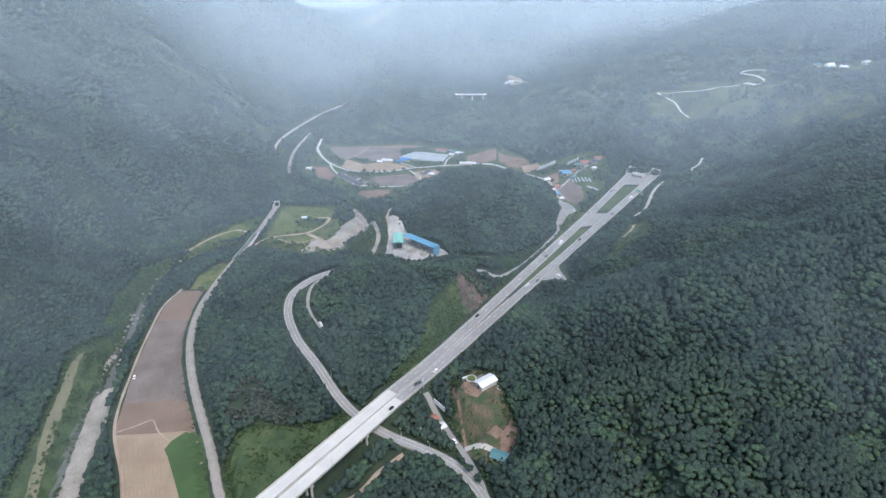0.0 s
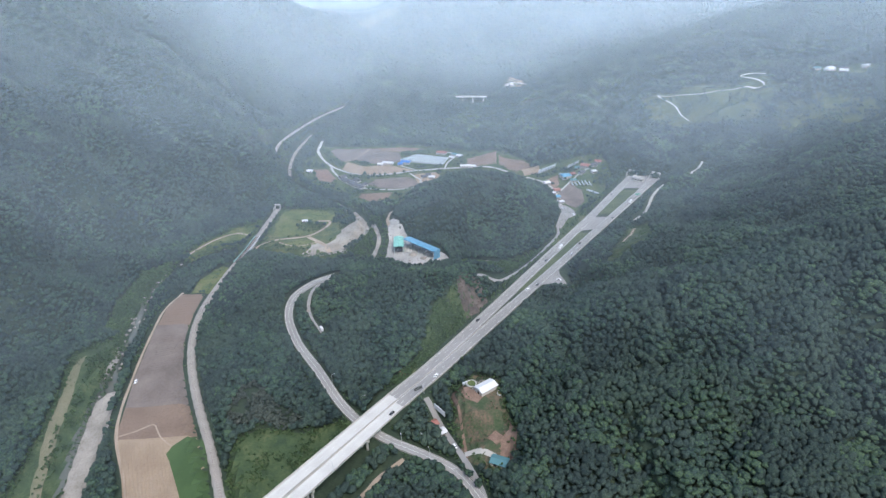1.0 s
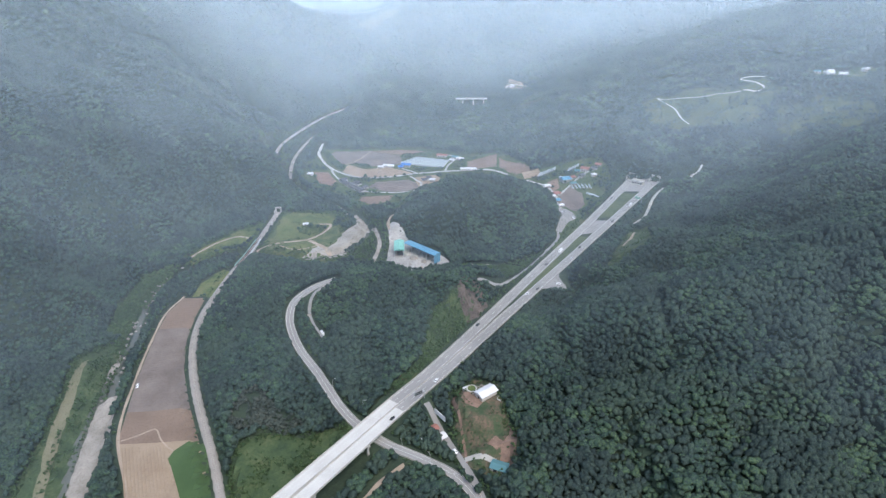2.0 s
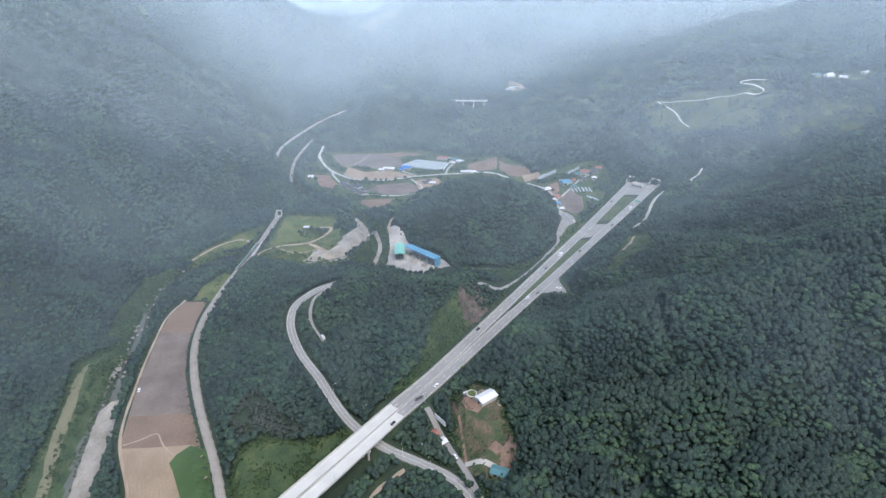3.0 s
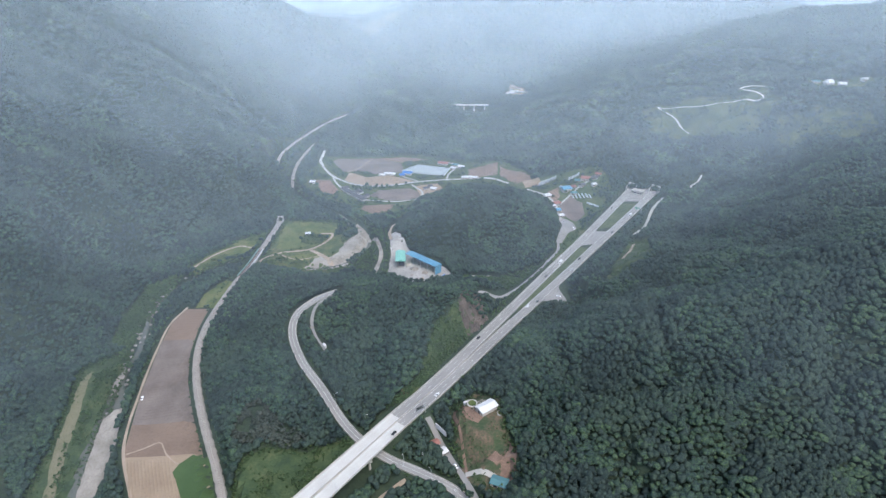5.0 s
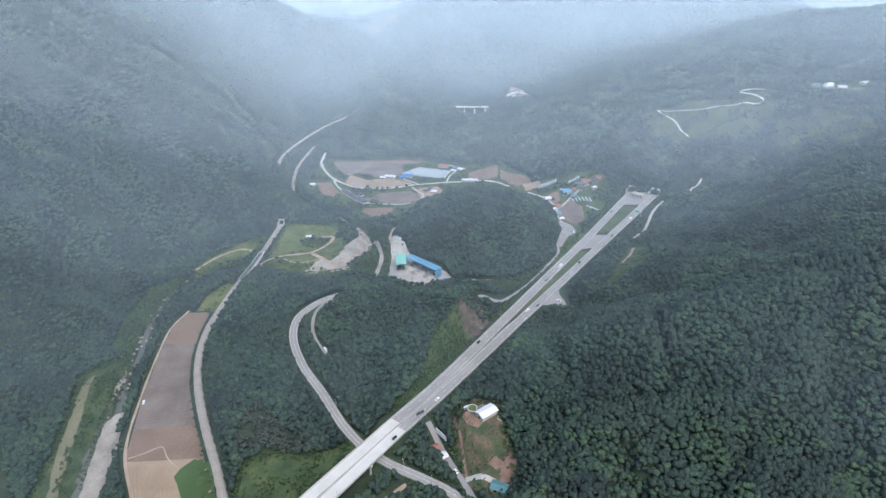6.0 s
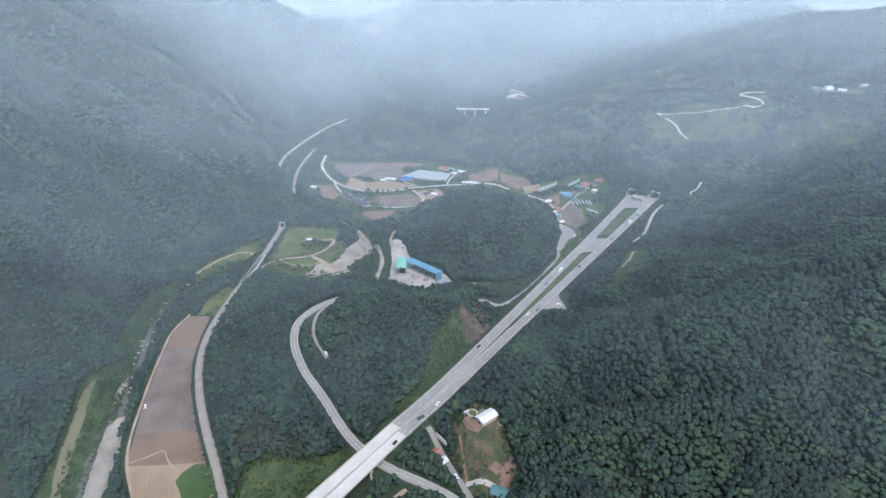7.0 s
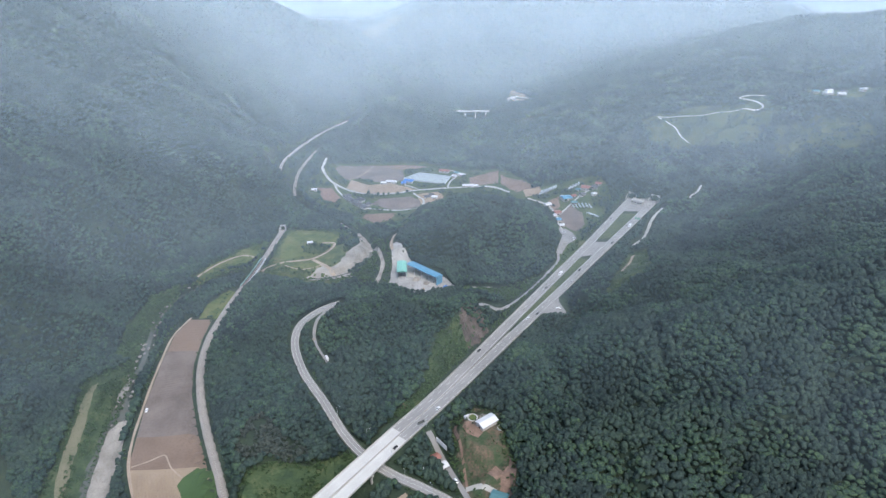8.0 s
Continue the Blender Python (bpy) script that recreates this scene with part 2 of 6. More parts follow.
RIDGES = [  # spine (x, y, z), how steeply its flanks fall, and the distance past which they fall faster still
    ([(-215, 775, 4), (-281, 812, 72), (-404, 865, 165), (-513, 905, 220), (-640, 930, 290)], 0.68),
    ([(-640, 930, 285), (-712, 700, 300), (-715, 450, 290), (-715, 150, 280), (-715, -300, 260)], 0.72, 275),
    ([(-1000, 1000, 420), (-860, 1300, 420), (-640, 1500, 290), (-454, 1600, 193), (-400, 1750, 128), (-268, 1850, 86), (-160, 1900, 30)], 0.47, 350),
    ([(-185, 1150, 8), (-140, 1170, 50), (-100, 1205, 57), (-50, 1200, 50), (5, 1150, 34), (75, 1120, 30), (149, 1100, 50), (215, 1080, 74), (311, 1080, 103), (456, 1010, 135), (575, 960, 150), (800, 900, 230), (1200, 900, 360)], 0.34),
    ([(215, 1080, 74), (262, 900, 76), (272, 835, 60)], 0.4),
    ([(341, 990, 92), (365, 890, 78), (370, 800, 55)], 0.4),
    ([(311, 1080, 95), (455, 1285, 106), (508, 1270, 135), (560, 1252, 167), (622, 1245, 196), (667, 1225, 208), (721, 1195, 218), (771, 1165, 226), (1000, 1080, 250)], 0.42),
    ([(60, 425, 46), (95, 400, 68), (173, 388, 103), (242, 380, 123), (285, 382, 137), (400, 400, 180), (600, 420, 265), (1000, 400, 430)], 0.6),
    ([(285, 382, 137), (200, 305, 86), (112, 318, 64), (60, 272, 32)], 0.45),
    ([(600, 440, 240), (401, 540, 139), (347, 530, 119), (297, 520, 90), (248, 514, 57), (185, 497, 26)], 0.5),
    ([(720, 560, 265), (520, 605, 172), (445, 630, 134), (390, 645, 100), (335, 640, 62)], 0.5),
    ([(500, 200, 170), (280, 150, 95), (120, 120, 40)], 0.5),
    ([(-150, 1750, 10), (0, 1900, 140), (200, 2100, 260), (600, 2200, 310), (760, 2250, 290), (1087, 2300, 90), (1300, 2350, -10)], 0.5),
    ([(-60, 1450, 50), (40, 1490, 80), (140, 1420, 25)], 0.42),
    ([(-10, 660, 43), (32, 705, 64), (80, 695, 61), (115, 665, 40)], 0.58),
    ([(-110, 520, 27), (-70, 500, 38), (-48, 478, 51), (4, 470, 58)], 0.46),
    ([(-140, 300, 12), (-150, 440, 26), (-165, 540, 22), (-195, 570, 17), (-212, 590, 6)], 0.35),
]
RAVINE = curve_pts([(300, 334), (264, 319), (249, 311), (235, 301), (221, 298), (205, 291), (184, 280), (165, 262)])
PADS = [  # level places: x, y, radius, height, run-out
    (-28, 603, 42, 8, 22), (28, 345, 15, 31, 16), (38, 292, 9, 17, 12), (108, 523, 12, 24.3, 14), (575, 921, 45, 142, 40), (50, 1275, 45, 1, 40)]


def floor_z(X, Y):
    z = 11 * smooth01(-175, -40, X) + 4 * smooth01(60, 190, X)
    z = z - 5 * smooth01(700, 860, Y) * smooth01(-220, -60, X) * (1 - smooth01(20, 130, X))
    z = z + 0.004 * np.clip(Y - 1300, 0, 2500)
    return z + 0.25 * rough(X, Y, 110)


def ground_z(X, Y):
    base = floor_z(X, Y)
    k = 6.0
    acc = np.exp(np.clip(base / k, -60, 60))
    top = np.full(X.shape, -1e3)
    for spine, slope, *foot in RIDGES:
        P = np.array(spine, float)
        foot = foot[0] if foot else 1e9
        if P[:, 1].min() > 1040:  # far crests: the highest of their stretches
            for a, b in zip(P[:-1], P[1:]):
                d, z = near_line(X, Y, np.array([a, b]))
                d = d + 6 * rough(X, Y, 70, slope * 9)
                top = np.maximum(top, z - slope * (np.sqrt(np.maximum(d, 0) ** 2 + 14 ** 2) - 14) - 0.5 * np.maximum(d - foot, 0))
            continue
        d, z = near_line(X, Y, P)
        d = d * (1 + 0.09 * rough(X, Y, 150, z[0, 0] if z.ndim > 1 else 0.3)) + 6 * rough(X, Y, 70, slope * 9)
        h = z - slope * (np.sqrt(np.maximum(d, 0) ** 2 + 14 ** 2) - 14) - 0.5 * np.maximum(d - foot, 0)
        top = np.maximum(top, h)
    z = np.where(top > base, top, base) + k * np.log1p(np.exp(-np.abs(top - base) / k))
    hill = smooth01(12, 55, top - base)  # knobs and winding gullies on the slopes
    z = z + hill * (3.5 * rough(X, Y, 120, 2.0) - 9 * np.exp(-(rough(X, Y, 230, 8.0) / 0.1) ** 2))
    z = z + smooth01(1500, 2600, Y) * (20 + 30 * rough(X, Y, 700, 5.0)) + smooth01(2600, 4200, Y) * 120
    z = z - 11 * np.exp(-(near_line(X, Y, RAVINE)[0] / 9) ** 2)
    for x, y, r, h, run in PADS:
        w = smooth01(r, r + run, np.hypot(X - x, Y - y))
        z = h - 0.15 + (z - h + 0.15) * w
    natural = z
    for line, hw, run, drop, y0 in ((RAIL_FAR, 5, 10, 0.8, 0), (LOWER_ROAD, 6, 12, 0.6, 0), (RAIL[RAIL[:, 1] < 728], 5, 8, 1.2, 0), (HIGHWAY_L, 9, 20, 0.6, 352), (HIGHWAY_R, 9, 20, 0.6, 346)):
        use = line[(line[:, 1] >= y0) & ((line[:, 1] <= 790) | (y0 == 0))]
        d, h = near_line(X, Y, use)
        w = smooth01(hw, hw + run, d)
        z = h - drop + (z - h + drop) * w
    for px, py in ((262.5, 797), (291, 787)):  # the hill rises again behind each tunnel mouth
        s = (X - px) * 0.57 + (Y - py) * 0.82
        q = np.abs((X - px) * 0.82 - (Y - py) * 0.57)
        w = smooth01(0.5, 7, s) * (1 - smooth01(14, 22, q))
        z = z + (np.maximum(natural, 38) - z) * w
    d, h = near_line(X, Y, RIVER)
    wide = 5 * (1 - smooth01(400, 450, Y))
    w = smooth01(4 + wide, 11 + wide, d)
    return h + (z - h) * w


# ================= the ground: one sheet out to the horizon =================
def axis(lo, fine_lo, fine_hi, hi, step):
    mid = np.arange(fine_lo, fine_hi + 0.1, step)
    grow = lambda n: np.cumsum(step * 1.13 ** np.arange(1, n))
    n = 60
    a, b = mid[0] - grow(n), mid[-1] + grow(n)
    return np.concatenate([a[a > lo][::-1], mid, b[b < hi]])


GX, GY = axis(-3600, -620, 640, 3600, 5.0), axis(-1500, 200, 1240, 4400, 5.0)
XX, YY = np.meshgrid(GX, GY)
ZZ = ground_z(XX, YY)


def H(x, y):
    """The ground's height on the sheet itself."""
    x, y = np.asarray(x, float), np.asarray(y, float)
    i = np.clip(np.searchsorted(GX, x) - 1, 0, len(GX) - 2)
    j = np.clip(np.searchsorted(GY, y) - 1, 0, len(GY) - 2)
    u, v = (x - GX[i]) / (GX[i + 1] - GX[i]), (y - GY[j]) / (GY[j + 1] - GY[j])
    return (ZZ[j, i] * (1 - u) + ZZ[j, i + 1] * u) * (1 - v) + (ZZ[j + 1, i] * (1 - u) + ZZ[j + 1, i + 1] * u) * v


nx, ny = len(GX), len(GY)
idx = np.arange(nx * ny).reshape(ny, nx)
a_, b_, c_, d_ = idx[:-1, :-1].ravel(), idx[:-1, 1:].ravel(), idx[1:, 1:].ravel(), idx[1:, :-1].ravel()
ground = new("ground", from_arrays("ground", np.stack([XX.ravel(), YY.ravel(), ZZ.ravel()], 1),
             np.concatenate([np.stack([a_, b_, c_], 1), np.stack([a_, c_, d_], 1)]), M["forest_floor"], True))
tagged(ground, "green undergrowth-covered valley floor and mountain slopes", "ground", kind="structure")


# ================= roads, railway, fields =================
def frame_of(L):
    T_ = np.gradient(L[:, :2], axis=0)
    T_ /= np.linalg.norm(T_, axis=1)[:, None]
    return np.stack([-T_[:, 1], T_[:, 0]], 1)


def ribbon(name, L, section, material):
    """Sweeps a section of (offset to the left, height) points along the line; the ends are closed."""
    N = frame_of(L)
    k = len(section)
    V, F = [], []
    for p, n in zip(L, N):
        for o, h in section:
            V.append((p[0] + n[0] * o, p[1] + n[1] * o, p[2] + h))
    for i in range(len(L) - 1):
        for j in range(k - 1):
            F.append((i * k + j, i * k + j + 1, (i + 1) * k + j + 1, (i + 1) * k + j))
    return mesh_from(name, V, F, material)


def dashes(name, L, offset, width, height, on, off, material):
    """Painted strips along a line: on metres of paint, off metres of gap (0: unbroken)."""
    N = frame_of(L)
    s = np.concatenate([[0], np.cumsum(np.linalg.norm(np.diff(L[:, :2], axis=0), axis=1))])
    C = np.column_stack([L[:, 0] + N[:, 0] * offset, L[:, 1] + N[:, 1] * offset, L[:, 2] + height])
    V, F = [], []
    pos = 0.0
    step = on if off else 4.0
    while pos + step < s[-1]:
        for e in (pos, pos + step):
            c = [np.interp(e, s, C[:, q]) for q in range(3)]
            n = [np.interp(e, s, N[:, q]) for q in range(2)]
            V += [(c[0] + n[0] * width / 2, c[1] + n[1] * width / 2, c[2]), (c[0] - n[0] * width / 2, c[1] - n[1] * width / 2, c[2])]
        b = len(V) - 4
        F.append((b, b + 1, b + 3, b + 2))
        pos += step + off
    return mesh_from(name, V, F, material)


def patch(name, poly, material, lift=0.25, step=8.0, edge=0.0):
    """A thin lay of soil, grass or paving over the ground, with a ragged rim where edge is given."""
    P = np.array(poly, float)
    if edge:
        Q = []
        for a, b in zip(P, np.roll(P, -1, 0)):
            n = max(1, int(np.linalg.norm(b - a) / 5))
            Q += [a + (b - a) * k / n for k in range(n)]
        P = np.array(Q)
        P = P + edge * np.stack([rough(P[:, 0], P[:, 1], 17, 1.0), rough(P[:, 0], P[:, 1], 13, 4.0)], 1)
    bm = bmesh.new()
    bm.faces.new([bm.verts.new((x, y, 0)) for x, y in P])
    for ax, lines in ((0, GX), (1, GY)):
        for c in lines[(lines > P[:, ax].min() + 0.01) & (lines < P[:, ax].max() - 0.01)]:
            co = [0, 0, 0]
            no = [0, 0, 0]
            co[ax], no[ax] = c, 1
            bmesh.ops.bisect_plane(bm, geom=bm.verts[:] + bm.edges[:] + bm.faces[:], plane_co=co, plane_no=no)
    if sum(f.normal.z for f in bm.faces) < 0:
        bmesh.ops.reverse_faces(bm, faces=bm.faces[:])
    xy = np.array([v.co[:2] for v in bm.verts])
    for v, z in zip(bm.verts, H(xy[:, 0], xy[:, 1])):
        v.co.z = z + lift
    return bm_mesh(name, bm, material)


def lay(name, poly, material, label, category, lift=0.25, step=8.0, edge=0.0, parent=None):
    ob = new(name, patch(name, poly, material, lift, step, edge))
    return tagged(ob, label, category, kind="structure")


def after(L, y):
    return L[L[:, 1] >= y]


def before(L, y):
    return L[L[:, 1] <= y]



def between(y0, y1, inset=0.0):
    """The strip between the two carriageways from y0 to y1."""
    A, B = HIGHWAY_L[(HIGHWAY_L[:, 1] >= y0) & (HIGHWAY_L[:, 1] <= y1)], HIGHWAY_R[(HIGHWAY_R[:, 1] >= y0 - 4) & (HIGHWAY_R[:, 1] <= y1 - 8)]
    a = A[:, :2] - frame_of(A) * (4.5 + inset)
    c = B[:, :2] + frame_of(B) * (4.5 + inset)
    return [tuple(q) for q in a[::2]] + [tuple(q) for q in c[::-2]]


def drape(pts, step=4.0, lift=0.3):
    L = curve_pts([(q[0], q[1], 0.0) for q in pts], step)
    L[:, 2] = H(L[:, 0], L[:, 1]) + lift
    return L


TRACKS = []


def track(name, pts, width, material, label, category="road", lift=0.3):
    """A lane laid over the ground, following it across its width too."""
    L = drape(pts, 3.0, lift)
    TRACKS.append((L, width))
    N = frame_of(L)
    V, F = [], []
    offs = (-0.5, -0.17, 0.17, 0.5)
    for p, n in zip(L, N):
        w = width * (1 + 0.12 * math.sin(p[0] * 0.31 + p[1] * 0.23))
        for o in offs:
            x, y = p[0] + n[0] * o * w, p[1] + n[1] * o * w
            V.append((x, y, float(H(x, y)) + lift))
    for i in range(len(L) - 1):
        for k in range(3):
            F.append((i * 4 + k + 1, i * 4 + k, (i + 1) * 4 + k, (i + 1) * 4 + k + 1))
    return tagged(new(name, mesh_from(name, V, F, material)), label, category, kind="structure")


# ---- highway ----
WEST, EAST = after(before(HIGHWAY_L, 800), 350), after(before(HIGHWAY_R, 794), 344)
for L, name in ((WEST, "road_west"), (EAST, "road_east")):
    road = tagged(new(name, ribbon(name, L, [(5.3, -1.6), (4.6, 0), (-4.6, 0), (-5.3, -1.6)], M["asphalt"])), "grey worn asphalt carriageway with white lane lines", "road", kind="structure")
    for off, on, gap in ((3.7, 4, 0), (0.1, 5, 8), (-3.6, 4, 0)):
        part("lane_line", dashes("lane_line", L, off, 0.24 if gap == 0 else 0.2, 0.04, on, gap, M["paint"]), road, "white painted line")["kind"] = "stuff"
for L, side, y0, y1, name in ((WEST, 4.75, 350, 800, "guard_rail_west"), (EAST, -4.75, 344, 503, "guard_rail_east"), (EAST, -4.75, 560, 794, "guard_rail_east_upper")):
    q = after(before(L, y1), y0)
    rail = tagged(new(name, ribbon(name, q, [(side - 0.2, 0), (side - 0.14, 0.85), (side + 0.14, 0.85), (side + 0.2, -0.9)], M["concrete"])), "pale roadside safety barrier along the highway", "barrier", kind="structure")
q = after(before(HIGHWAY_R, 480), 346)
tagged(new("median_barrier", ribbon("median_barrier", q, [(4.85, 0), (4.75, 0.85), (4.55, 0.85), (4.45, 0)], M["concrete"])), "low concrete median barrier", "barrier", kind="structure")
lay("median_grass", between(500, 628), M["undergrowth"], "grassy median strip with shrubs", "grass", 0.45, 4)
lay("median_paving", between(628, 671), M["asphalt"], "grey paved crossover between the carriageways", "paving", 0.5, 6)
lay("median_lawn", between(671, 752), M["undergrowth"], "grassy wedge between the carriageways", "grass", 0.45, 4)
lay("median_forecourt", between(752, 796), M["asphalt"], "grey paved forecourt before the tunnels", "paving", 0.5, 6)
lay("layby", [(84, 506), (88, 514), (95, 522), (106, 537), (119, 551), (117, 534), (119, 524), (123, 513), (112, 513), (98, 513)], M["asphalt"], "paved lay-by beside the highway", "paving", 0.3, 4)
for k in range(4):
    x0, y0 = 90 + 5 * k, 523 + 6.2 * k
    part("chevron", patch("chevron", [(x0, y0), (x0 + 3.6, y0 - 1.5), (x0 + 4.2, y0 - 0.5), (x0 + 0.6, y0 + 1)], M["paint"], 0.42, 3), bpy.data.objects["layby"], "white painted hatching")

# ---- bridge ----
bridge = tagged(new("highway_bridge"), "long pale concrete highway bridge on green girders", "bridge")
for L, s in ((before(HIGHWAY_L, 353), 1), (before(HIGHWAY_R, 347), -1)):
    part("deck", ribbon("deck", L, [(4.75, -0.5), (4.9, 0.02), (-4.9, 0.02), (-4.75, -0.5), (4.75, -0.5)], M["deck"]), bridge, "pale concrete deck")
    for e in (4.7, -4.7):
        part("parapet", ribbon("parapet", L, [(e - 0.25, 0), (e - 0.15, 1.0), (e + 0.15, 1.0), (e + 0.25, -0.4)], M["concrete"]), bridge)
    part("girder", ribbon("girder", L, [(3.9, -0.45), (3.4, -2.6), (-3.4, -2.6), (-3.9, -0.45)], M["steel_green"]), bridge, "green painted steel girder")
    for off in (2.9, -0.2, -3.0):
        part("lane_line", dashes("lane_line", L, off, 0.14, 0.05, 4, 0 if off != -0.2 else 7, M["paint"]), bridge, "white painted line")["kind"] = "stuff"
    for yp in (232, 272, 313):
        i = int(np.argmin(np.abs(L[:, 1] - yp)))
        x, y, z = L[i]
        t = frame_of(L)[i]
        ang = math.degrees(math.atan2(t[1], t[0]))
        g = float(H(x, y))
        bm = box(bmesh.new(), x, y, z - 3.2, 8.6, 2.2, 1.3, ang)
        for o in (-2.6, 2.6):
            bmesh.ops.create_cone(bm, segments=14, radius1=0.95, radius2=0.9, depth=z - 3.8 - g + 1.5, cap_ends=True, matrix=pose(x + t[0] * o, y + t[1] * o, (z - 3.8 + g - 1.5) / 2))
        part("pier", bm_mesh("pier", bm, M["concrete"]), bridge)
bm = bmesh.new()
for L in (before(HIGHWAY_L, 354), before(HIGHWAY_R, 348)):
    x, y, z = L[-1]
    t = frame_of(L)[-1]
    box(bm, x, y, z - 3.4, 10.6, 1.6, 6.6, math.degrees(math.atan2(t[1], t[0])))
part("abutment", bm_mesh("abutment", bm, M["concrete"]), bridge)

# ---- lower road ----
road = tagged(new("lower_road", ribbon("lower_road", LOWER_ROAD, [(4.1, -1.3), (3.3, 0), (-3.3, 0), (-4.1, -1.3)], M["asphalt"])), "grey two-lane asphalt road curving under the bridge", "road", kind="structure")
for off, on, gap in ((2.9, 4, 0), (0, 4, 0), (-2.9, 4, 0)):
    part("lane_line", dashes("lane_line", LOWER_ROAD, off, 0.2, 0.04, on, gap, M["paint"]), road, "white painted line")["kind"] = "stuff"
for side, name in ((3.5, "guard_rail_inner"), (-3.5, "guard_rail_outer")):
    tagged(new(name, ribbon(name, LOWER_ROAD, [(side - 0.18, -0.2), (side - 0.12, 0.8), (side + 0.12, 0.8), (side + 0.18, -0.8)], M["concrete"])), "pale low barrier along the country road", "barrier", kind="structure")

# ---- railway ----
for L, name in ((RAIL, "railway"), (RAIL_FAR, "railway_far")):
    bed = tagged(new(name, ribbon(name, L, [(4.2, -1.6), (2.4, 0), (-2.4, 0), (-4.2, -1.6)], M["ballast"])), "pale ballast bed of the single-track railway", "railway", kind="structure")
    for o in (0.75, -0.75):
        part("rail", ribbon("rail", L, [(o + 0.09, 0.1), (o + 0.07, 0.36), (o - 0.07, 0.36), (o - 0.09, 0.1)], M["rail_steel"]), bed, "rusty steel rail")
    s_ = np.arange(0, len(L) - 1, 1)
    bm = bmesh.new()
    for i in s_:
        t = frame_of(L)[i]
        for k in range(2):
            p = L[i] + (L[i + 1] - L[i]) * k / 2
            box(bm, p[0], p[1], p[2] + 0.06, 2.5, 0.3, 0.2, math.degrees(math.atan2(t[1], t[0])))
    tagged(part("sleepers", bm_mesh("sleepers", bm, M["sleeper"]), bed, "concrete sleepers"), kind="stuff")
FENCE = after(before(RAIL, 520), 200)
fence = tagged(new("railway_fence"), "thin green wire fence beside the railway", "fence")
part("mesh_panel", ribbon("mesh_panel", FENCE, [(-6.3, -1.0), (-6.3, 0.9), (-6.36, 0.9), (-6.36, -1.0)], M["steel_green"]), fence)
post = bm_mesh("post", box(bmesh.new(), 0, 0, 0, 0.14, 0.14, 2.6), M["steel_green"])
for i in range(0, len(FENCE), 4):
    n = frame_of(FENCE)[i]
    part("post", post, fence, at=pose(FENCE[i][0] - n[0] * 6.33, FENCE[i][1] - n[1] * 6.33, FENCE[i][2]))
rb = tagged(new("railway_bridge"), "steel plate-girder railway bridge over the stream", "bridge")
RB = after(before(RAIL, 664), 594)
for o in (2.9, -2.9):
    part("girder", ribbon("girder", RB, [(o - 0.25, -1.9), (o - 0.25, 1.5), (o + 0.25, 1.5), (o + 0.25, -1.9), (o - 0.25, -1.9)], M["white"] if o < 0 else M["steel_green"]), rb)
part("walkway", ribbon("walkway", RB, [(2.6, 0.02), (-2.6, 0.02)], M["rock"]), rb, "dark open deck")
for yp in (596, 618, 640, 662):
    i = int(np.argmin(np.abs(RB[:, 1] - yp)))
    g = float(H(RB[i][0], RB[i][1]))
    part("pier", bm_mesh("pier", box(bmesh.new(), RB[i][0], RB[i][1], (g - 2 + 0.1) / 2, 6.2, 1.8, 0.1 - g + 2 + 0.0), M["concrete"]), rb)

# ---- fields ----
FIELD = [(-190, 200), (-212.8, 277.1), (-246.6, 339.2), (-262.1, 404.3), (-272.7, 469.4), (-276, 505), (-270.9, 533), (-247, 531), (-246, 500), (-240, 460), (-226, 416), (-205.5, 373), (-173.5, 315), (-154.5, 276), (-112, 200)]
def cut(poly, y0, y1):
    """The stretch of a field between two heights of the plan."""
    out = []
    n = len(poly)
    for i in range(n):
        a, b = poly[i], poly[(i + 1) % n]
        if y0 <= a[1] <= y1:
            out.append(a)
        for c in sorted((y0, y1), reverse=b[1] < a[1]):
            if (a[1] - c) * (b[1] - c) < 0:
                t = (c - a[1]) / (b[1] - a[1])
                out.append((a[0] + t * (b[0] - a[0]), c))
    return out


lay("field_top", cut(FIELD, 478, 540), M["soil"], "brown bare field by the stream", "field", 0.3)
lay("field_mulched", cut(FIELD, 366, 478), M["soil_dark"], "dark grey-brown field covered with mulch rows", "field", 0.3)
lay("field_brown", cut(FIELD, 332, 366), M["soil"], "reddish brown ploughed field", "field", 0.3)
lay("field_tan", cut(FIELD, 200, 332), M["tan"], "pale tan freshly harrowed field", "field", 0.3)
lay("field_crop", [(-200, 316), (-198, 323), (-190, 331), (-184, 334), (-178, 331), (-173, 320), (-155, 277), (-136, 235), (-150, 235), (-180, 285), (-193, 306)], M["crop"], "bright green young crop field beside the railway", "field", 0.45)
def furrows(name, lines, width, lift, material, label):
    """Low ridges of earth laid along many short lines, in one mesh."""
    V, F = [], []
    for p0, p1 in lines:
        n = max(2, int(np.hypot(p1[0] - p0[0], p1[1] - p0[1]) / 5))
        t = np.array((p1[0] - p0[0], p1[1] - p0[1]))
        nn = np.array((-t[1], t[0])) / np.linalg.norm(t) * width / 2
        for k in range(n + 1):
            c = np.array(p0) + t * k / n
            for o, h in ((-1, 0.0), (-0.5, 0.22), (0.5, 0.22), (1, 0.0)):
                q = c + nn * o
                V.append((q[0], q[1], float(H(q[0], q[1])) + lift + h))
            if k:
                a = len(V) - 8
                F += [(a + m, a + m + 1, a + m + 5, a + m + 4) for m in range(3)]
    return tagged(new(name, mesh_from(name, V, F, material)), label, "field", kind="stuff")


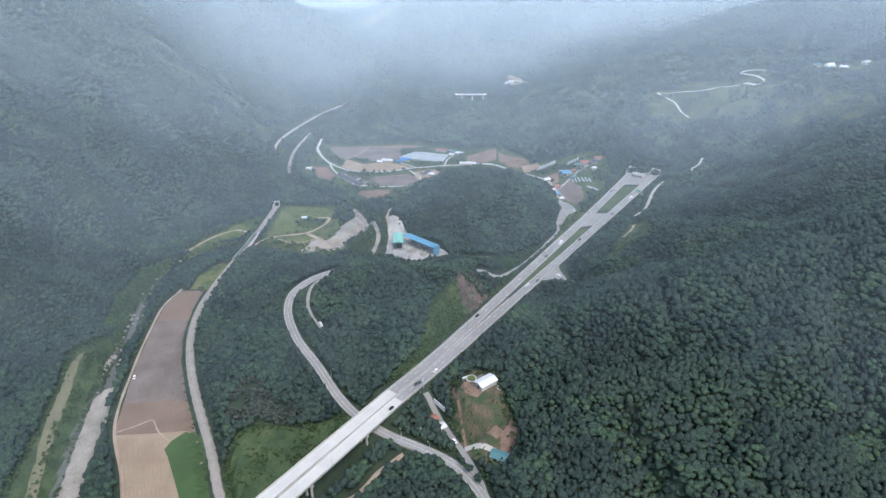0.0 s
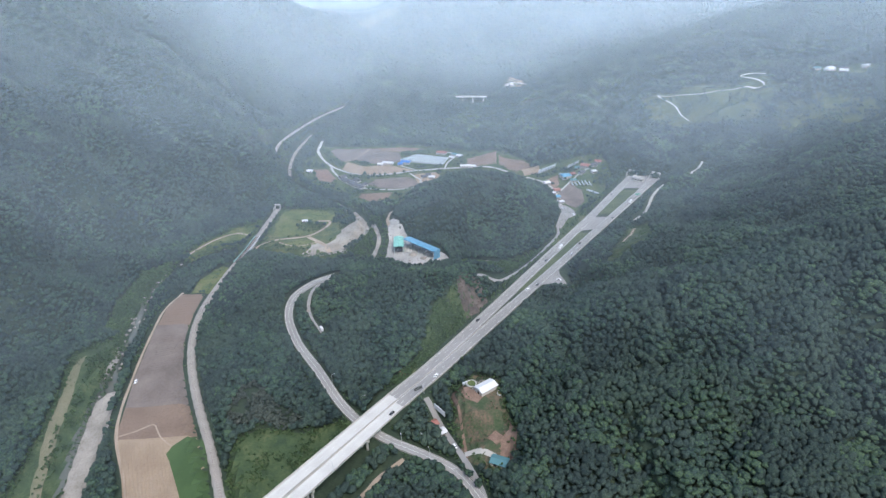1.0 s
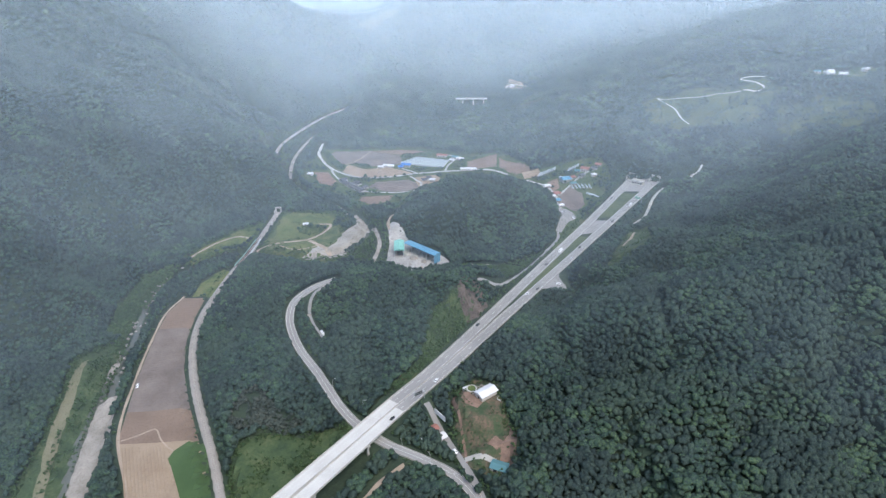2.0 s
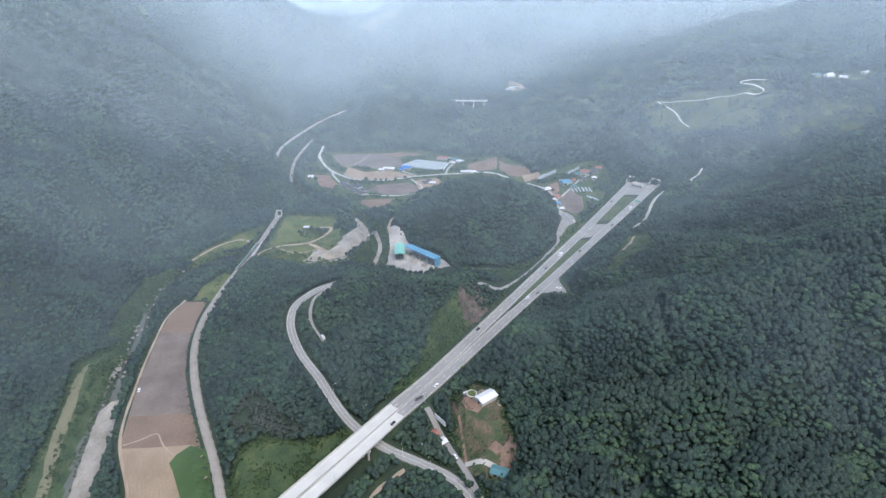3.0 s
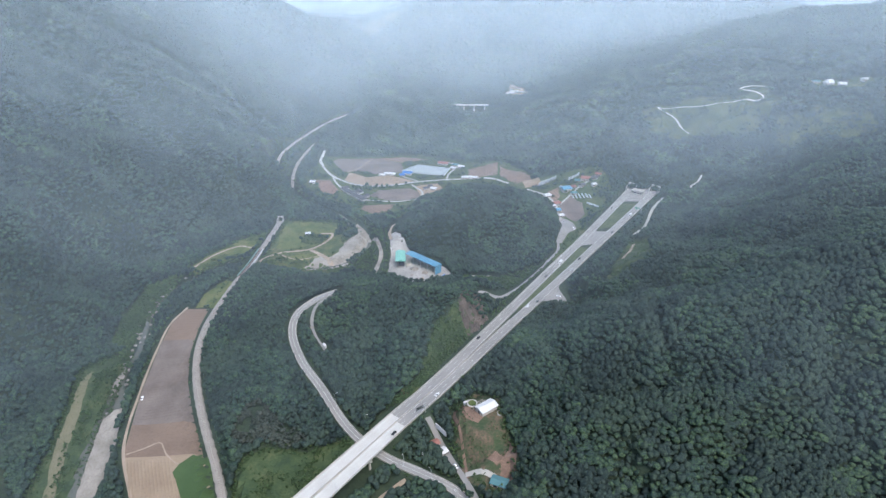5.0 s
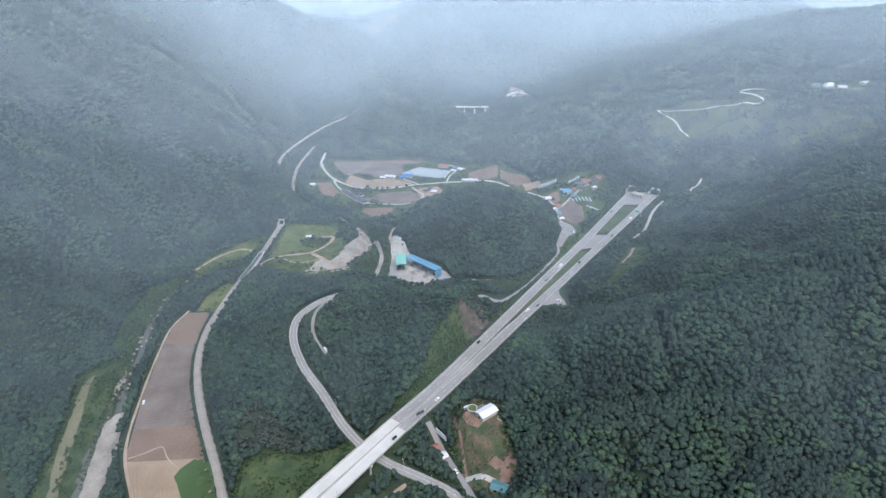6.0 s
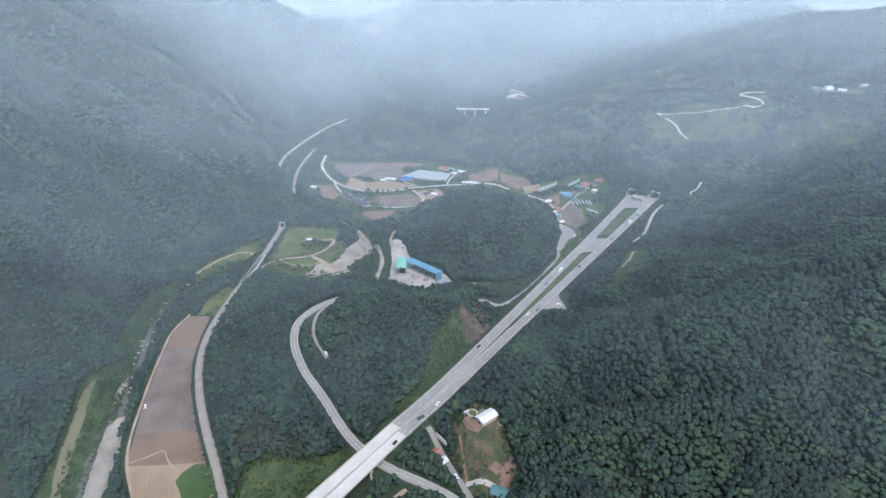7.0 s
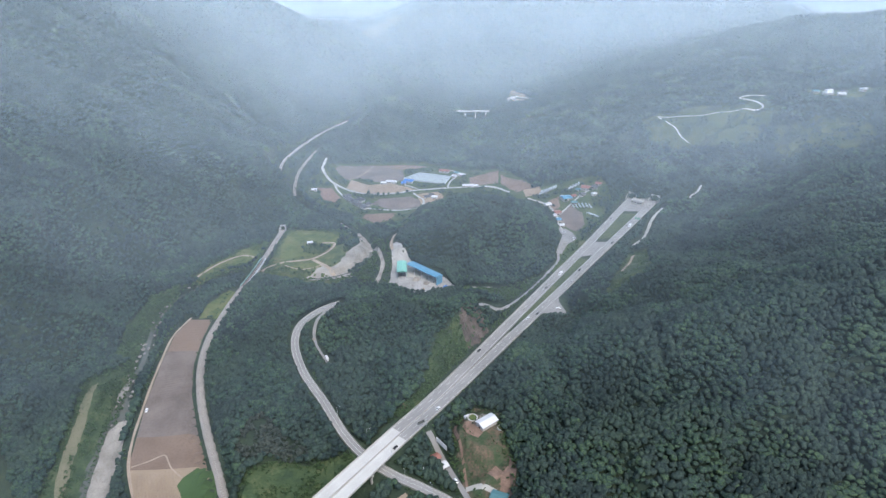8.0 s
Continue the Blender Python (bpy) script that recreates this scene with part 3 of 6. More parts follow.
def across(poly, y0, y1, gap, slant, margin):
    out = []
    for yy in np.arange(y0, y1, gap):
        xs = np.arange(-290, -120, 0.5)
        ins = xs[inside(xs, yy + slant * (xs + 220), poly)]
        if len(ins) > 30:
            a, b = ins[0] + margin, ins[-1] - 3
            out.append(((a, yy + slant * (a + 220)), (b, yy + slant * (b + 220))))
    return out


furrows("field_ridges", across(cut(FIELD, 367, 477), 375, 470, 3.2, 0.1, 7), 1.7, 0.32, M["soil_dark"], "dark mulched ridges running across the field")
furrows("field_ridges", across(cut(FIELD, 480, 533), 484, 530, 4.2, 0.1, 6), 1.8, 0.32, M["soil"], "brown ridges running across the field")
LONG = []
for xx in np.arange(-250, -165, 2.6):
    yv = np.arange(205, 331, 1.0)
    xv = xx - 0.5 * (yv - 330)
    ok = inside(xv, yv, FIELD) & ~inside(xv, yv, [(-207, 331), (-178, 345), (-100, 270), (-90, 190), (-158, 190), (-186, 292)])
    if ok.sum() > 20:
        a, b = yv[ok][0] + 2, yv[ok][-1] - 2
        LONG.append(((xx - 0.5 * (a - 330), a), (xx - 0.5 * (b - 330), b)))
furrows("field_ridges", LONG, 1.3, 0.32, M["tan"], "pale harrow lines running along the field")
track("field_lane", [(-188, 205), (-214, 280), (-248, 341), (-263.5, 405), (-274, 470), (-277, 505), (-271, 536)], 2.2, M["dirt"], "pale dirt lane along the field's edge", lift=0.42)
track("field_path", [(-243, 335), (-232, 340), (-222, 346), (-217, 341), (-212, 334), (-203, 326), (-198, 323)], 1.2, M["dirt"], "thin pale footpath between fields", lift=0.55)

OXBOW = [(-219, 620), (-216, 743), (-144.6, 741), (-118, 712), (-128, 690), (-118, 660), (-150, 618), (-175, 612)]
UPPER_MEADOW = [(-300.8, 613.5), (-289, 646.7), (-260.4, 690.5), (-233, 710), (-233, 675.7), (-238, 647.1), (-264, 633.3), (-288.6, 607.2)]
FARM = [(-215, 850), (-222, 930), (-205, 1000), (-150, 1003), (-40, 990), (40, 950), (90, 930), (130, 855), (110, 815), (40, 835), (-20, 795), (-60, 740), (-110, 745), (-140, 790), (-185, 820)]
VILLAGE = [(95, 812), (130, 848), (222, 836), (228, 780), (200, 715), (175, 690), (165, 650), (120, 590), (118, 600), (145, 655), (150, 700), (146, 760), (120, 800)]
YARD = [(5, 356), (12, 368), (23, 379), (40, 370), (43, 350), (47, 326), (53, 314), (50, 298), (42, 288), (30, 286), (16, 296), (9, 318)]
GRASS_BANK = [(-152, 215), (-151, 300), (-148, 318), (-132, 330), (-104, 330), (-82, 336), (-68, 334), (-76, 314), (-110, 262), (-140, 215)]
VERGE = [(-45, 365), (-22, 400), (-8, 445), (14, 470), (34, 478), (20, 450), (-5, 412), (-30, 370)]
BANK = [(-285, 250), (-296, 290), (-303, 330), (-310, 356), (-318, 388), (-329, 423), (-327, 438), (-312, 450), (-299, 463), (-293, 446), (-291, 416), (-286, 398), (-281, 375), (-272, 339), (-262, 307), (-250, 250)]
GRAVEL = [(-173, 620), (-158, 629), (-157, 650), (-140, 640), (-132, 650), (-123, 685), (-112, 696), (-116, 717), (-131, 733), (-140, 749), (-154, 768), (-148, 772), (-133, 751), (-122, 732), (-109, 718), (-99, 708), (-95, 685), (-97, 666), (-109, 657), (-119, 631), (-109, 612), (-120, 613), (-132, 609), (-144, 605), (-157, 606)]
DEAD = [(-164, 350), (-160, 364), (-150, 374), (-138, 366), (-128, 352), (-112, 346), (-104, 336), (-118, 331), (-136, 332), (-150, 326), (-160, 334)]
PLATEAU = [(545, 890), (530, 925), (560, 950), (625, 950), (640, 915), (600, 885)]
ZIG = [(335, 885), (330, 975), (400, 985), (470, 960), (470, 920), (400, 880)]
STRIP = [(148, 496), (160, 516), (180, 554), (208, 612), (226, 652), (244, 652), (226, 600), (211, 552), (198, 512), (172, 500)]
LAYBY = [(76, 500), (80, 519), (99.5, 533), (122, 562), (126, 545), (128, 515), (110, 508), (92, 508)]
RIVER_SCRUB = [(-96, 640), (-110, 606), (-98, 590), (-66, 586), (-64, 640), (-70, 690), (-92, 694)]
EAST_SCRUB = [(10, 545), (40, 530), (62, 530), (110, 590), (100, 600), (60, 575), (20, 568)]
HALL_YARD = [(-65, 588), (-65, 640), (-70, 668), (-62, 672), (-50, 655), (-38, 640), (-18, 622), (0, 606), (12, 585), (8, 572), (-12, 568), (-50, 580)]
CLEAR = [FIELD, OXBOW, UPPER_MEADOW, FARM, VILLAGE, YARD, GRASS_BANK, BANK, GRAVEL, PLATEAU, STRIP, HALL_YARD, VERGE, LAYBY, DEAD, RIVER_SCRUB, EAST_SCRUB]
STREAM_BAR = [(-251, 245), (-258, 280), (-266, 309), (-270, 326), (-274, 342), (-279, 362), (-281, 375), (-278, 386), (-272, 389), (-265, 372), (-260, 356), (-255, 342), (-250, 326), (-245, 300), (-233, 245)]
BELT = [(-300, 462), (-320, 468), (-331, 515), (-330, 572), (-306, 602), (-297, 560), (-303, 515)]
BAR_FRONT = [(-184, 606), (-155, 580), (-128, 590), (-106, 600), (-112, 622), (-172, 632)]
FAN = [(122, 612), (134, 648), (140, 690), (143, 720), (160, 722), (168, 700), (167, 676), (152, 648), (136, 612)]
ZIG_FIELD = [(314, 968), (343, 976), (448, 947), (490, 950), (503, 905), (440, 846), (396, 850), (358, 862), (318, 917)]
HILL_FIELD = [(478, 870), (534, 868), (583, 836), (577, 792), (502, 797), (453, 808)]
FIELD_END = [(-262, 534), (-262, 560), (-247, 588), (-240, 586), (-239, 560), (-241, 534)]
CLEAR += [STREAM_BAR, FIELD_END, BELT, BAR_FRONT, FAN, ZIG_FIELD, HILL_FIELD]
CLEAR.append([tuple(q[:2]) for q in before(HIGHWAY_L, 793)] + [tuple(q[:2]) for q in before(HIGHWAY_R, 783)[::-1]])
lay("stream_belt", BELT, M["bank_grass"], "light green overgrown belt beside the stream", "grass", 0.3, 8, 3)
lay("field_end", FIELD_END, M["grass"], "grassy corner between field and railway", "grass", 0.3, 8, 1.5)
lay("bar_rim", BAR_FRONT, M["rough_meadow"], "weedy rim below the gravel bar", "grass", 0.28, 8, 2)
lay("zigzag_field", ZIG_FIELD, M["undergrowth"], "pale green hillside fields round the winding road", "field", 0.35, 10, 5)
lay("hill_field", HILL_FIELD, M["undergrowth"], "pale green sloping field below the far houses", "field", 0.35, 10, 5)
lay("meadow", OXBOW, M["rough_meadow"], "rough weedy meadow inside the river bend", "meadow", 0.3, 8, 2)
lay("meadow_lawn", [(-208, 664), (-217, 721), (-203, 743), (-160, 742), (-143, 721), (-147, 697), (-164, 671), (-195, 663)], M["grass"], "yellow-green meadow with mowing rows", "meadow", 0.42, 8, 2)
lay("meadow_oval", [(-196, 640), (-176, 652), (-158, 654), (-152, 644), (-168, 634), (-186, 630)], M["grass"], "small green lawn between the lanes", "meadow", 0.42, 8, 1.5)
lay("upper_meadow", UPPER_MEADOW, M["grass"], "rough pale meadow beside the railway bridge", "meadow", 0.3, 8, 2)
lay("farmland", FARM, M["garden"], "green verges and gardens between the farm fields", "grass", 0.3, 8, 2)
lay("village_ground", VILLAGE, M["garden"], "weedy green and brown village ground", "field", 0.3, 8, 2)
lay("yard", YARD, M["yard_mix"], "grassy yard with bare reddish patches", "yard", 0.3, 6, 1.5)
lay("yard_earth", [(37, 300), (42, 312), (46, 322), (50, 314), (49, 302), (44, 292), (38, 290)], M["red_earth"], "bare reddish earth at the yard's edge", "soil", 0.45, 4, 1.5)
lay("yard_slope", [(12, 352), (14, 362), (22, 354), (29, 344), (24, 338), (16, 343)], M["red_earth"], "bare brown earth below the terrace", "soil", 0.45, 4, 1.2)
lay("yard_bed", [(30, 314), (36, 318), (44, 308), (40, 303)], M["red_earth"], "small dug earth bed", "soil", 0.5, 4, 0.6)
lay("grass_bank", GRASS_BANK, M["bank_grass"], "grassy slope below the bridge", "grass", 0.3, 8, 3)
lay("verge", VERGE, M["bank_grass"], "green grassy cut slope beside the highway", "grass", 0.35, 6, 2)
lay("river_bank", BANK, M["bank_grass"], "grassy river bank", "grass", 0.3, 8, 2)
lay("gravel_bar", GRAVEL, M["pale_gravel"], "wide pale gravel bar of the river bend", "gravel", 0.35, 6, 2.5)
lay("gravel_strip", STREAM_BAR, M["pale_gravel"], "pale gravel bar along the stream", "gravel", 1.0, 4, 1.3)
lay("gravel_spit", [(-289, 403), (-294, 419), (-294, 434), (-292, 440), (-288, 427), (-288, 416), (-287, 402)], M["gravel"], "small pale gravel spit", "gravel", 1.0, 4, 0.6)
lay("plateau", PLATEAU, M["rough_meadow"], "green terrace on the far slope", "grass", 0.4, 10, 3)
lay("hill_strip", STRIP, M["bank_grass"], "light green cleared strip on the slope", "grass", 0.35, 6, 2)
lay("hall_yard", HALL_YARD, M["dust"], "pale dusty concrete works yard", "yard", 0.3, 5, 1)
lay("earth_scar", [(-39, 376), (-36, 384), (-31, 386), (-30, 378)], M["red_earth"], "small scar of orange earth beside the highway", "soil", 0.6, 3, 0.8)
ROCK = [(13, 478), (16, 496), (27, 496), (38, 492), (40, 480), (31, 463), (20, 452), (12, 462)]
rc = patch("rock_cut", ROCK, M["rock"], 0.9, 3, 2)
bm = bmesh.new()
bm.from_mesh(rc)
bmesh.ops.subdivide_edges(bm, edges=bm.edges[:], cuts=3, use_grid_fill=True)
bmesh.ops.triangulate(bm, faces=bm.faces[:])
for v in bm.verts:
    q = Vector((v.co.x * 0.22, v.co.y * 0.22, v.co.z * 0.1))
    v.co += Vector((0.8, -0.55, 0.5)) * (1.1 * noise.noise(q) + 0.7 * noise.noise(q * 3.1))
bm.to_mesh(rc)
bm.free()
tagged(new("rock_cut", rc), "steep brown rock cutting beside the highway", "rock", kind="structure")
lay("bank_path", [(-272, 262), (-288, 306), (-297, 328), (-304, 350), (-312, 381), (-321, 412), (-322, 428), (-318, 432), (-312, 408), (-304, 384), (-297, 362), (-291, 339), (-284, 318), (-264, 262)], M["dry_grass"], "worn pale grass strip on the river bank", "path", 0.42, 6, 1.2)
for stretch in (before(after(RIVER, 690), 742), after(RIVER, 822)):
    track("creek_bed", [tuple(q[:2]) for q in stretch[::6]], 5.5, M["gravel"], "pale gravel bed of the upper stream", "gravel", 0.7)
water = tagged(new("water", ribbon("water", before(after(RIVER, 400), 690), [(2.4, 0.6), (-2.4, 0.6)], M["water"])), "shallow dark stream with riffles", "water", kind="structure")
part("pool", ribbon("pool", before(RIVER, 412), [(9.5, 0.5), (-9.5, 0.5)], M["water"]), water, "dark shallow water")
for nm, pts, w in (("meadow_lane", [(-222, 634), (-201, 654), (-168, 664), (-150, 684), (-146, 704), (-162, 707)], 3.5), ("gravel_lane", [(-166, 662), (-147, 645), (-134, 628)], 4.5), ("meadow_path", [(-199, 647), (-176, 637), (-151, 648)], 2.0), ("upper_path", [(-297, 615), (-280, 650), (-258, 672), (-240, 668)], 3.0)):
    track(nm, pts, w, M["dirt"], "pale dirt lane across the meadow", lift=0.5)
track("works_lane", [(-92, 692), (-86, 671), (-79, 648), (-76, 628), (-80, 594)], 4.5, M["gravel"], "pale gravel lane beside the works", lift=0.4)
track("works_road", [(-66, 655), (-69, 677), (-64, 706), (-55, 727), (-42, 737)], 3.6, M["dirt"], "dirt road behind the works", lift=0.5)
track("works_access", [(8, 578), (20, 573), (35, 571), (51, 572)], 5.5, M["gravel"], "pale access road to the works", lift=0.4)
track("frontage_road", [(30, 500), (39, 507), (52, 513), (67, 529), (99, 571), (127, 614), (132, 634)], 3.0, M["asphalt"], "grey narrow frontage road beside the highway", lift=0.5)
lay("village_fan", [(146, 716), (144, 690), (143, 670), (129, 633), (136, 633), (148.5, 658), (162, 678), (163, 704), (156.5, 716)], M["asphalt"], "grey asphalt junction below the village", "road", 0.5, 6)
track("village_road", [(150, 712), (148, 735), (151, 760), (146, 785), (135, 805), (118, 822)], 3.4, M["concrete"], "pale concrete village road", lift=0.55)
track("village_lane", [(152, 762), (168, 779), (186, 795), (200, 803), (214, 804)], 3.0, M["concrete"], "pale concrete village lane", lift=0.55)
track("hill_road", [(293, 757), (280, 742), (268, 724), (257, 702), (244, 678), (229, 663)], 3.4, M["concrete"], "pale hillside road above the tunnel", lift=0.5)
track("hill_lane", [(227, 640), (208, 600), (194, 568), (181, 547)], 2.6, M["dirt"], "bare lane along the cleared strip", lift=0.5)
track("slope_road", [(328, 758), (331, 766), (340, 769), (347, 777)], 2.6, M["concrete"], "pale road on the wooded slope", lift=0.8)
track("yard_path", [(7, 360), (7, 350), (10, 338), (13, 322), (15.5, 300)], 1.8, M["red_earth"], "reddish dirt path through the yard", lift=0.5)
track("access_road", [(-14, 352), (-6, 340), (1, 326), (8, 311), (13, 300), (19, 286), (24, 272), (27, 258)], 4.4, M["asphalt"], "grey access road below the yard", lift=0.4)
track("yard_apron", [(14, 303), (25, 304), (35, 300)], 4.5, M["concrete"], "pale concrete apron before the shed", lift=0.55)
track("bridge_track", [(-28, 300), (-42, 290), (-56, 270), (-72, 258), (-60, 230)], 3.2, M["dirt"], "brown dirt track below the bridge", lift=0.4)
track("old_road", [(-104, 436), (-112, 448), (-122, 464), (-128, 482), (-126, 498), (-116, 512)], 2.6, M["asphalt"], "narrow disused road beside the curve", lift=0.5)

# ---- farm fields ----
FARM_FIELDS = []
for nm, poly, m_, lab in (
        ("field_grey", [(-190, 978), (-183, 991), (-125, 992), (-72, 955), (-67, 915), (-98, 910), (-151, 934), (-164, 929)], "soil_dark", "grey-brown bare farm field"),
        ("field_sand", [(-155, 929), (-125, 905), (-89, 905), (-47, 874), (-85, 863), (-130, 871), (-159, 895)], "tan", "sandy tan farm field"),
        ("field_back", [(-183, 993), (-71, 984), (-27, 970), (-66, 955), (-124, 988)], "soil", "brown strip of farmland below the woods"),
        ("field_lower", [(-112, 828), (-101, 845), (-54, 846), (-37, 829), (-39, 806), (-56, 796), (-80, 799)], "soil_dark", "grey-brown field inside the lane's loop"),
        ("field_south", [(-118, 778), (-116, 791), (-71, 785), (-77, 762), (-96, 752)], "soil", "brown field by the stream"),
        ("field_pink", [(-203, 891), (-182, 895), (-162, 857), (-168, 836), (-186, 847)], "red_earth", "reddish bare field beside the railway"),
        ("field_green", [(-77, 784), (-44, 768), (-46, 740), (-60, 728), (-76, 740), (-69, 764)], "bank_grass", "green grass plot beside the brown field"),
        ("field_house", [(-46, 854), (-12, 866), (-3, 844), (-23, 800), (-36, 813)], "tan", "bare yard round a farm cluster"),
        ("field_east", [(37, 918), (83, 926), (80, 884), (36, 884)], "soil", "brown field behind the knoll"),
        ("field_farther_east", [(86, 910), (120, 870), (132, 852), (105, 845), (84, 880)], "soil", "brown field at the foot of the woods"),
        ("field_village", [(151, 735), (156, 768), (173, 783), (185, 758), (183, 731), (168.5, 710), (159, 720)], "soil_dark", "grey-brown village field"),
        ("field_garden", [(145, 805), (161, 811), (159, 784), (148, 774)], "soil", "brown village garden plot"),
        ("field_rim", [(114, 850), (139, 850), (140, 828), (116, 826)], "tan", "pale field below the woods")):
    lay(nm, poly, M[m_], lab, "field", 0.45, 8, 1.2)
    FARM_FIELDS.append(poly)
track("farm_road", [(-213, 1030), (-212, 1000), (-210, 975), (-192, 931), (-169, 900), (-130, 871), (-85, 862), (-43, 871), (1, 880), (36, 881), (71, 873), (95, 850)], 4.6, M["concrete"], "pale concrete farm road", lift=0.65)
track("farm_lane", [(-179, 914), (-173, 891), (-159, 864), (-140, 835), (-123, 816), (-110, 810), (-72, 795), (-48, 795), (-36, 807), (-34, 831), (-42, 844), (-51, 860)], 3.2, M["concrete"], "pale concrete farm lane", lift=0.7)
track("barn_lane", [(-66, 894), (-43, 874)], 3.2, M["concrete"], "pale lane to the greenhouses", lift=0.7)
track("hill_farm_lane", [(1, 880), (6, 906), (17, 930), (13, 948), (5, 953)], 3, M["concrete"], "pale lane up to the upper farm", lift=0.7)
track("field_divide", [(-160, 928), (-140, 950), (-125, 988)], 2.2, M["dirt"], "thin dirt path across the field", lift=0.7)
# ---- roads on the far right slope ----
track("zigzag_road", [(367, 895), (359, 922), (349, 946), (339, 969)], 1.8, M["concrete"], "white concrete road climbing the far slope", lift=0.9)
track("zigzag_middle", [(339, 969), (366, 953), (401, 934), (430, 933)], 1.2, M["concrete"], "white concrete road crossing the far slope", lift=0.9)
track("zigzag_upper", [(430, 933), (446, 931), (464, 935), (485, 932), (478, 944), (460, 960), (476, 958), (493, 950)], 1.8, M["concrete"], "white concrete road winding up the far slope", lift=0.9)
FAR_CLEARING = [(126, 1342), (180, 1332), (184, 1400), (140, 1408)]
CLEAR.append(FAR_CLEARING)
for k in range(6):
    y0 = 1338 + 11.5 * k
    lay("far_terrace", [(130 + 3 * k, y0), (166 + 2 * k, y0 - 4), (172 + 2 * k, y0 + 3), (134 + 3 * k, y0 + 6)], M["tan" if k % 3 else "dry_grass"], "narrow pale terrace in the far woods", "field", 0.8, 10, 2.5)
FAR_FIELDS = [(-300, 1920), (-180, 1960), (-110, 2150), (-220, 2220), (-330, 2060)]
CLEAR.append(FAR_FIELDS)
lay("far_fields", FAR_FIELDS, M["dry_grass"], "pale fields far up the valley", "field", 1.5, 40, 6)
track("far_lane", [(135, 1345), (150, 1372), (176, 1378), (196, 1360)], 4, M["concrete"], "pale lane through the far clearing", lift=1.0)
track("hill_track", [(120, 1112), (160, 1096), (190, 1088)], 3, M["dirt"], "pale track on the wooded crest", lift=0.8)


# ================= forest =================
PHI = (1 + 5 ** 0.5) / 2
ICO_V = np.array([(-1, PHI, 0), (1, PHI, 0), (-1, -PHI, 0), (1, -PHI, 0), (0, -1, PHI), (0, 1, PHI), (0, -1, -PHI), (0, 1, -PHI), (PHI, 0, -1), (PHI, 0, 1), (-PHI, 0, -1), (-PHI, 0, 1)]) / 1.902
ICO_F = np.array([(0, 11, 5), (0, 5, 1), (0, 1, 7), (0, 7, 10), (0, 10, 11), (1, 5, 9), (5, 11, 4), (11, 10, 2), (10, 7, 6), (7, 1, 8), (3, 9, 4), (3, 4, 2), (3, 2, 6), (3, 6, 8), (3, 8, 9), (4, 9, 5), (2, 4, 11), (6, 2, 10), (8, 6, 7), (9, 8, 1)])
OCT_V = np.array([(1, 0, 0), (0, 1, 0), (-1, 0, 0), (0, -1, 0), (0, 0, 1), (0, 0, -1)], float)
OCT_F = np.array([(0, 1, 4), (1, 2, 4), (2, 3, 4), (3, 0, 4), (1, 0, 5), (2, 1, 5), (3, 2, 5), (0, 3, 5)])


def finer(V, F):
    """Every triangle cut into four, with the new corners on the unit ball."""
    V, seen, out = [tuple(v) for v in V], {}, []
    for f in F:
        m = []
        for a, b in ((f[0], f[1]), (f[1], f[2]), (f[2], f[0])):
            k = (min(a, b), max(a, b))
            if k not in seen:
                q = np.array(V[a]) + np.array(V[b])
                seen[k] = len(V)
                V.append(tuple(q / np.linalg.norm(q)))
            m.append(seen[k])
        out += [(f[0], m[0], m[2]), (f[1], m[1], m[0]), (f[2], m[2], m[1]), tuple(m)]
    return np.array(V), np.array(out)


def boughs(rng, V, n, depth):
    """Pushes a ball out into n uneven boughs of leaves."""
    ways = rng.normal(size=(n, 3)) * (1, 1, 0.6) + (0, 0, 0.45)
    ways /= np.linalg.norm(ways, axis=1)[:, None]
    lump = np.exp(-(1 - V @ ways.T) / 0.13).max(1)
    return V * (1 - depth + 1.5 * depth * lump + rng.uniform(-0.1, 0.1, len(V)))[:, None]


def crown_proto(rng, detail, pine):
    """One crown of about unit radius: a lumpy dome, or a pine's narrower, pointed one."""
    V, F = finer(ICO_V, ICO_F) if detail == 2 else (ICO_V, ICO_F)
    V = boughs(rng, V, 7, 0.36 if detail == 2 else 0.3)
    if detail == 1:  # a second bough leans out of the first
        W = ICO_V * rng.uniform(0.42, 0.6) * rng.uniform(0.8, 1.2, (12, 1))
        a = rng.uniform(0, 6.28)
        V = np.concatenate([V * 0.9, W + (0.6 * np.cos(a), 0.6 * np.sin(a), rng.uniform(0.0, 0.4))])
        F = np.concatenate([F, F + 12])
    if pine:
        V = V * np.stack([0.95 - 0.3 * V[:, 2], 0.95 - 0.3 * V[:, 2], np.full(len(V), 1.3)], 1)
    F = F[V[F].mean(1)[:, 2] > -0.42]  # no leaves under the crown
    return V * (1, 1, 0.92), F


def clump_proto(rng, clumps, kind):
    """A bush of about unit radius: several uneven lumps of leaves round an axis."""
    V0, F0 = (ICO_V, ICO_F) if kind == "ico" else (OCT_V, OCT_F)
    Vs, Fs = [], []
    for i in range(clumps):
        a = 2.4 * i + rng.uniform(0, 0.8)
        r = 0.0 if i == 0 else rng.uniform(0.4, 0.78)
        zc = 0.45 if i == 0 else rng.uniform(-0.35, 0.3)
        size = rng.uniform(0.42, 0.66) * (1.15 if i == 0 else 1) * (1.0 if clumps < 8 else 0.84)
        q = V0 * size * rng.uniform(0.7, 1.3, (len(V0), 1)) * (1, 1, 0.85)
        Vs.append(q + (r * np.cos(a), r * np.sin(a), zc))
        Fs.append(F0 + i * len(V0))
    return np.concatenate(Vs), np.concatenate(Fs)


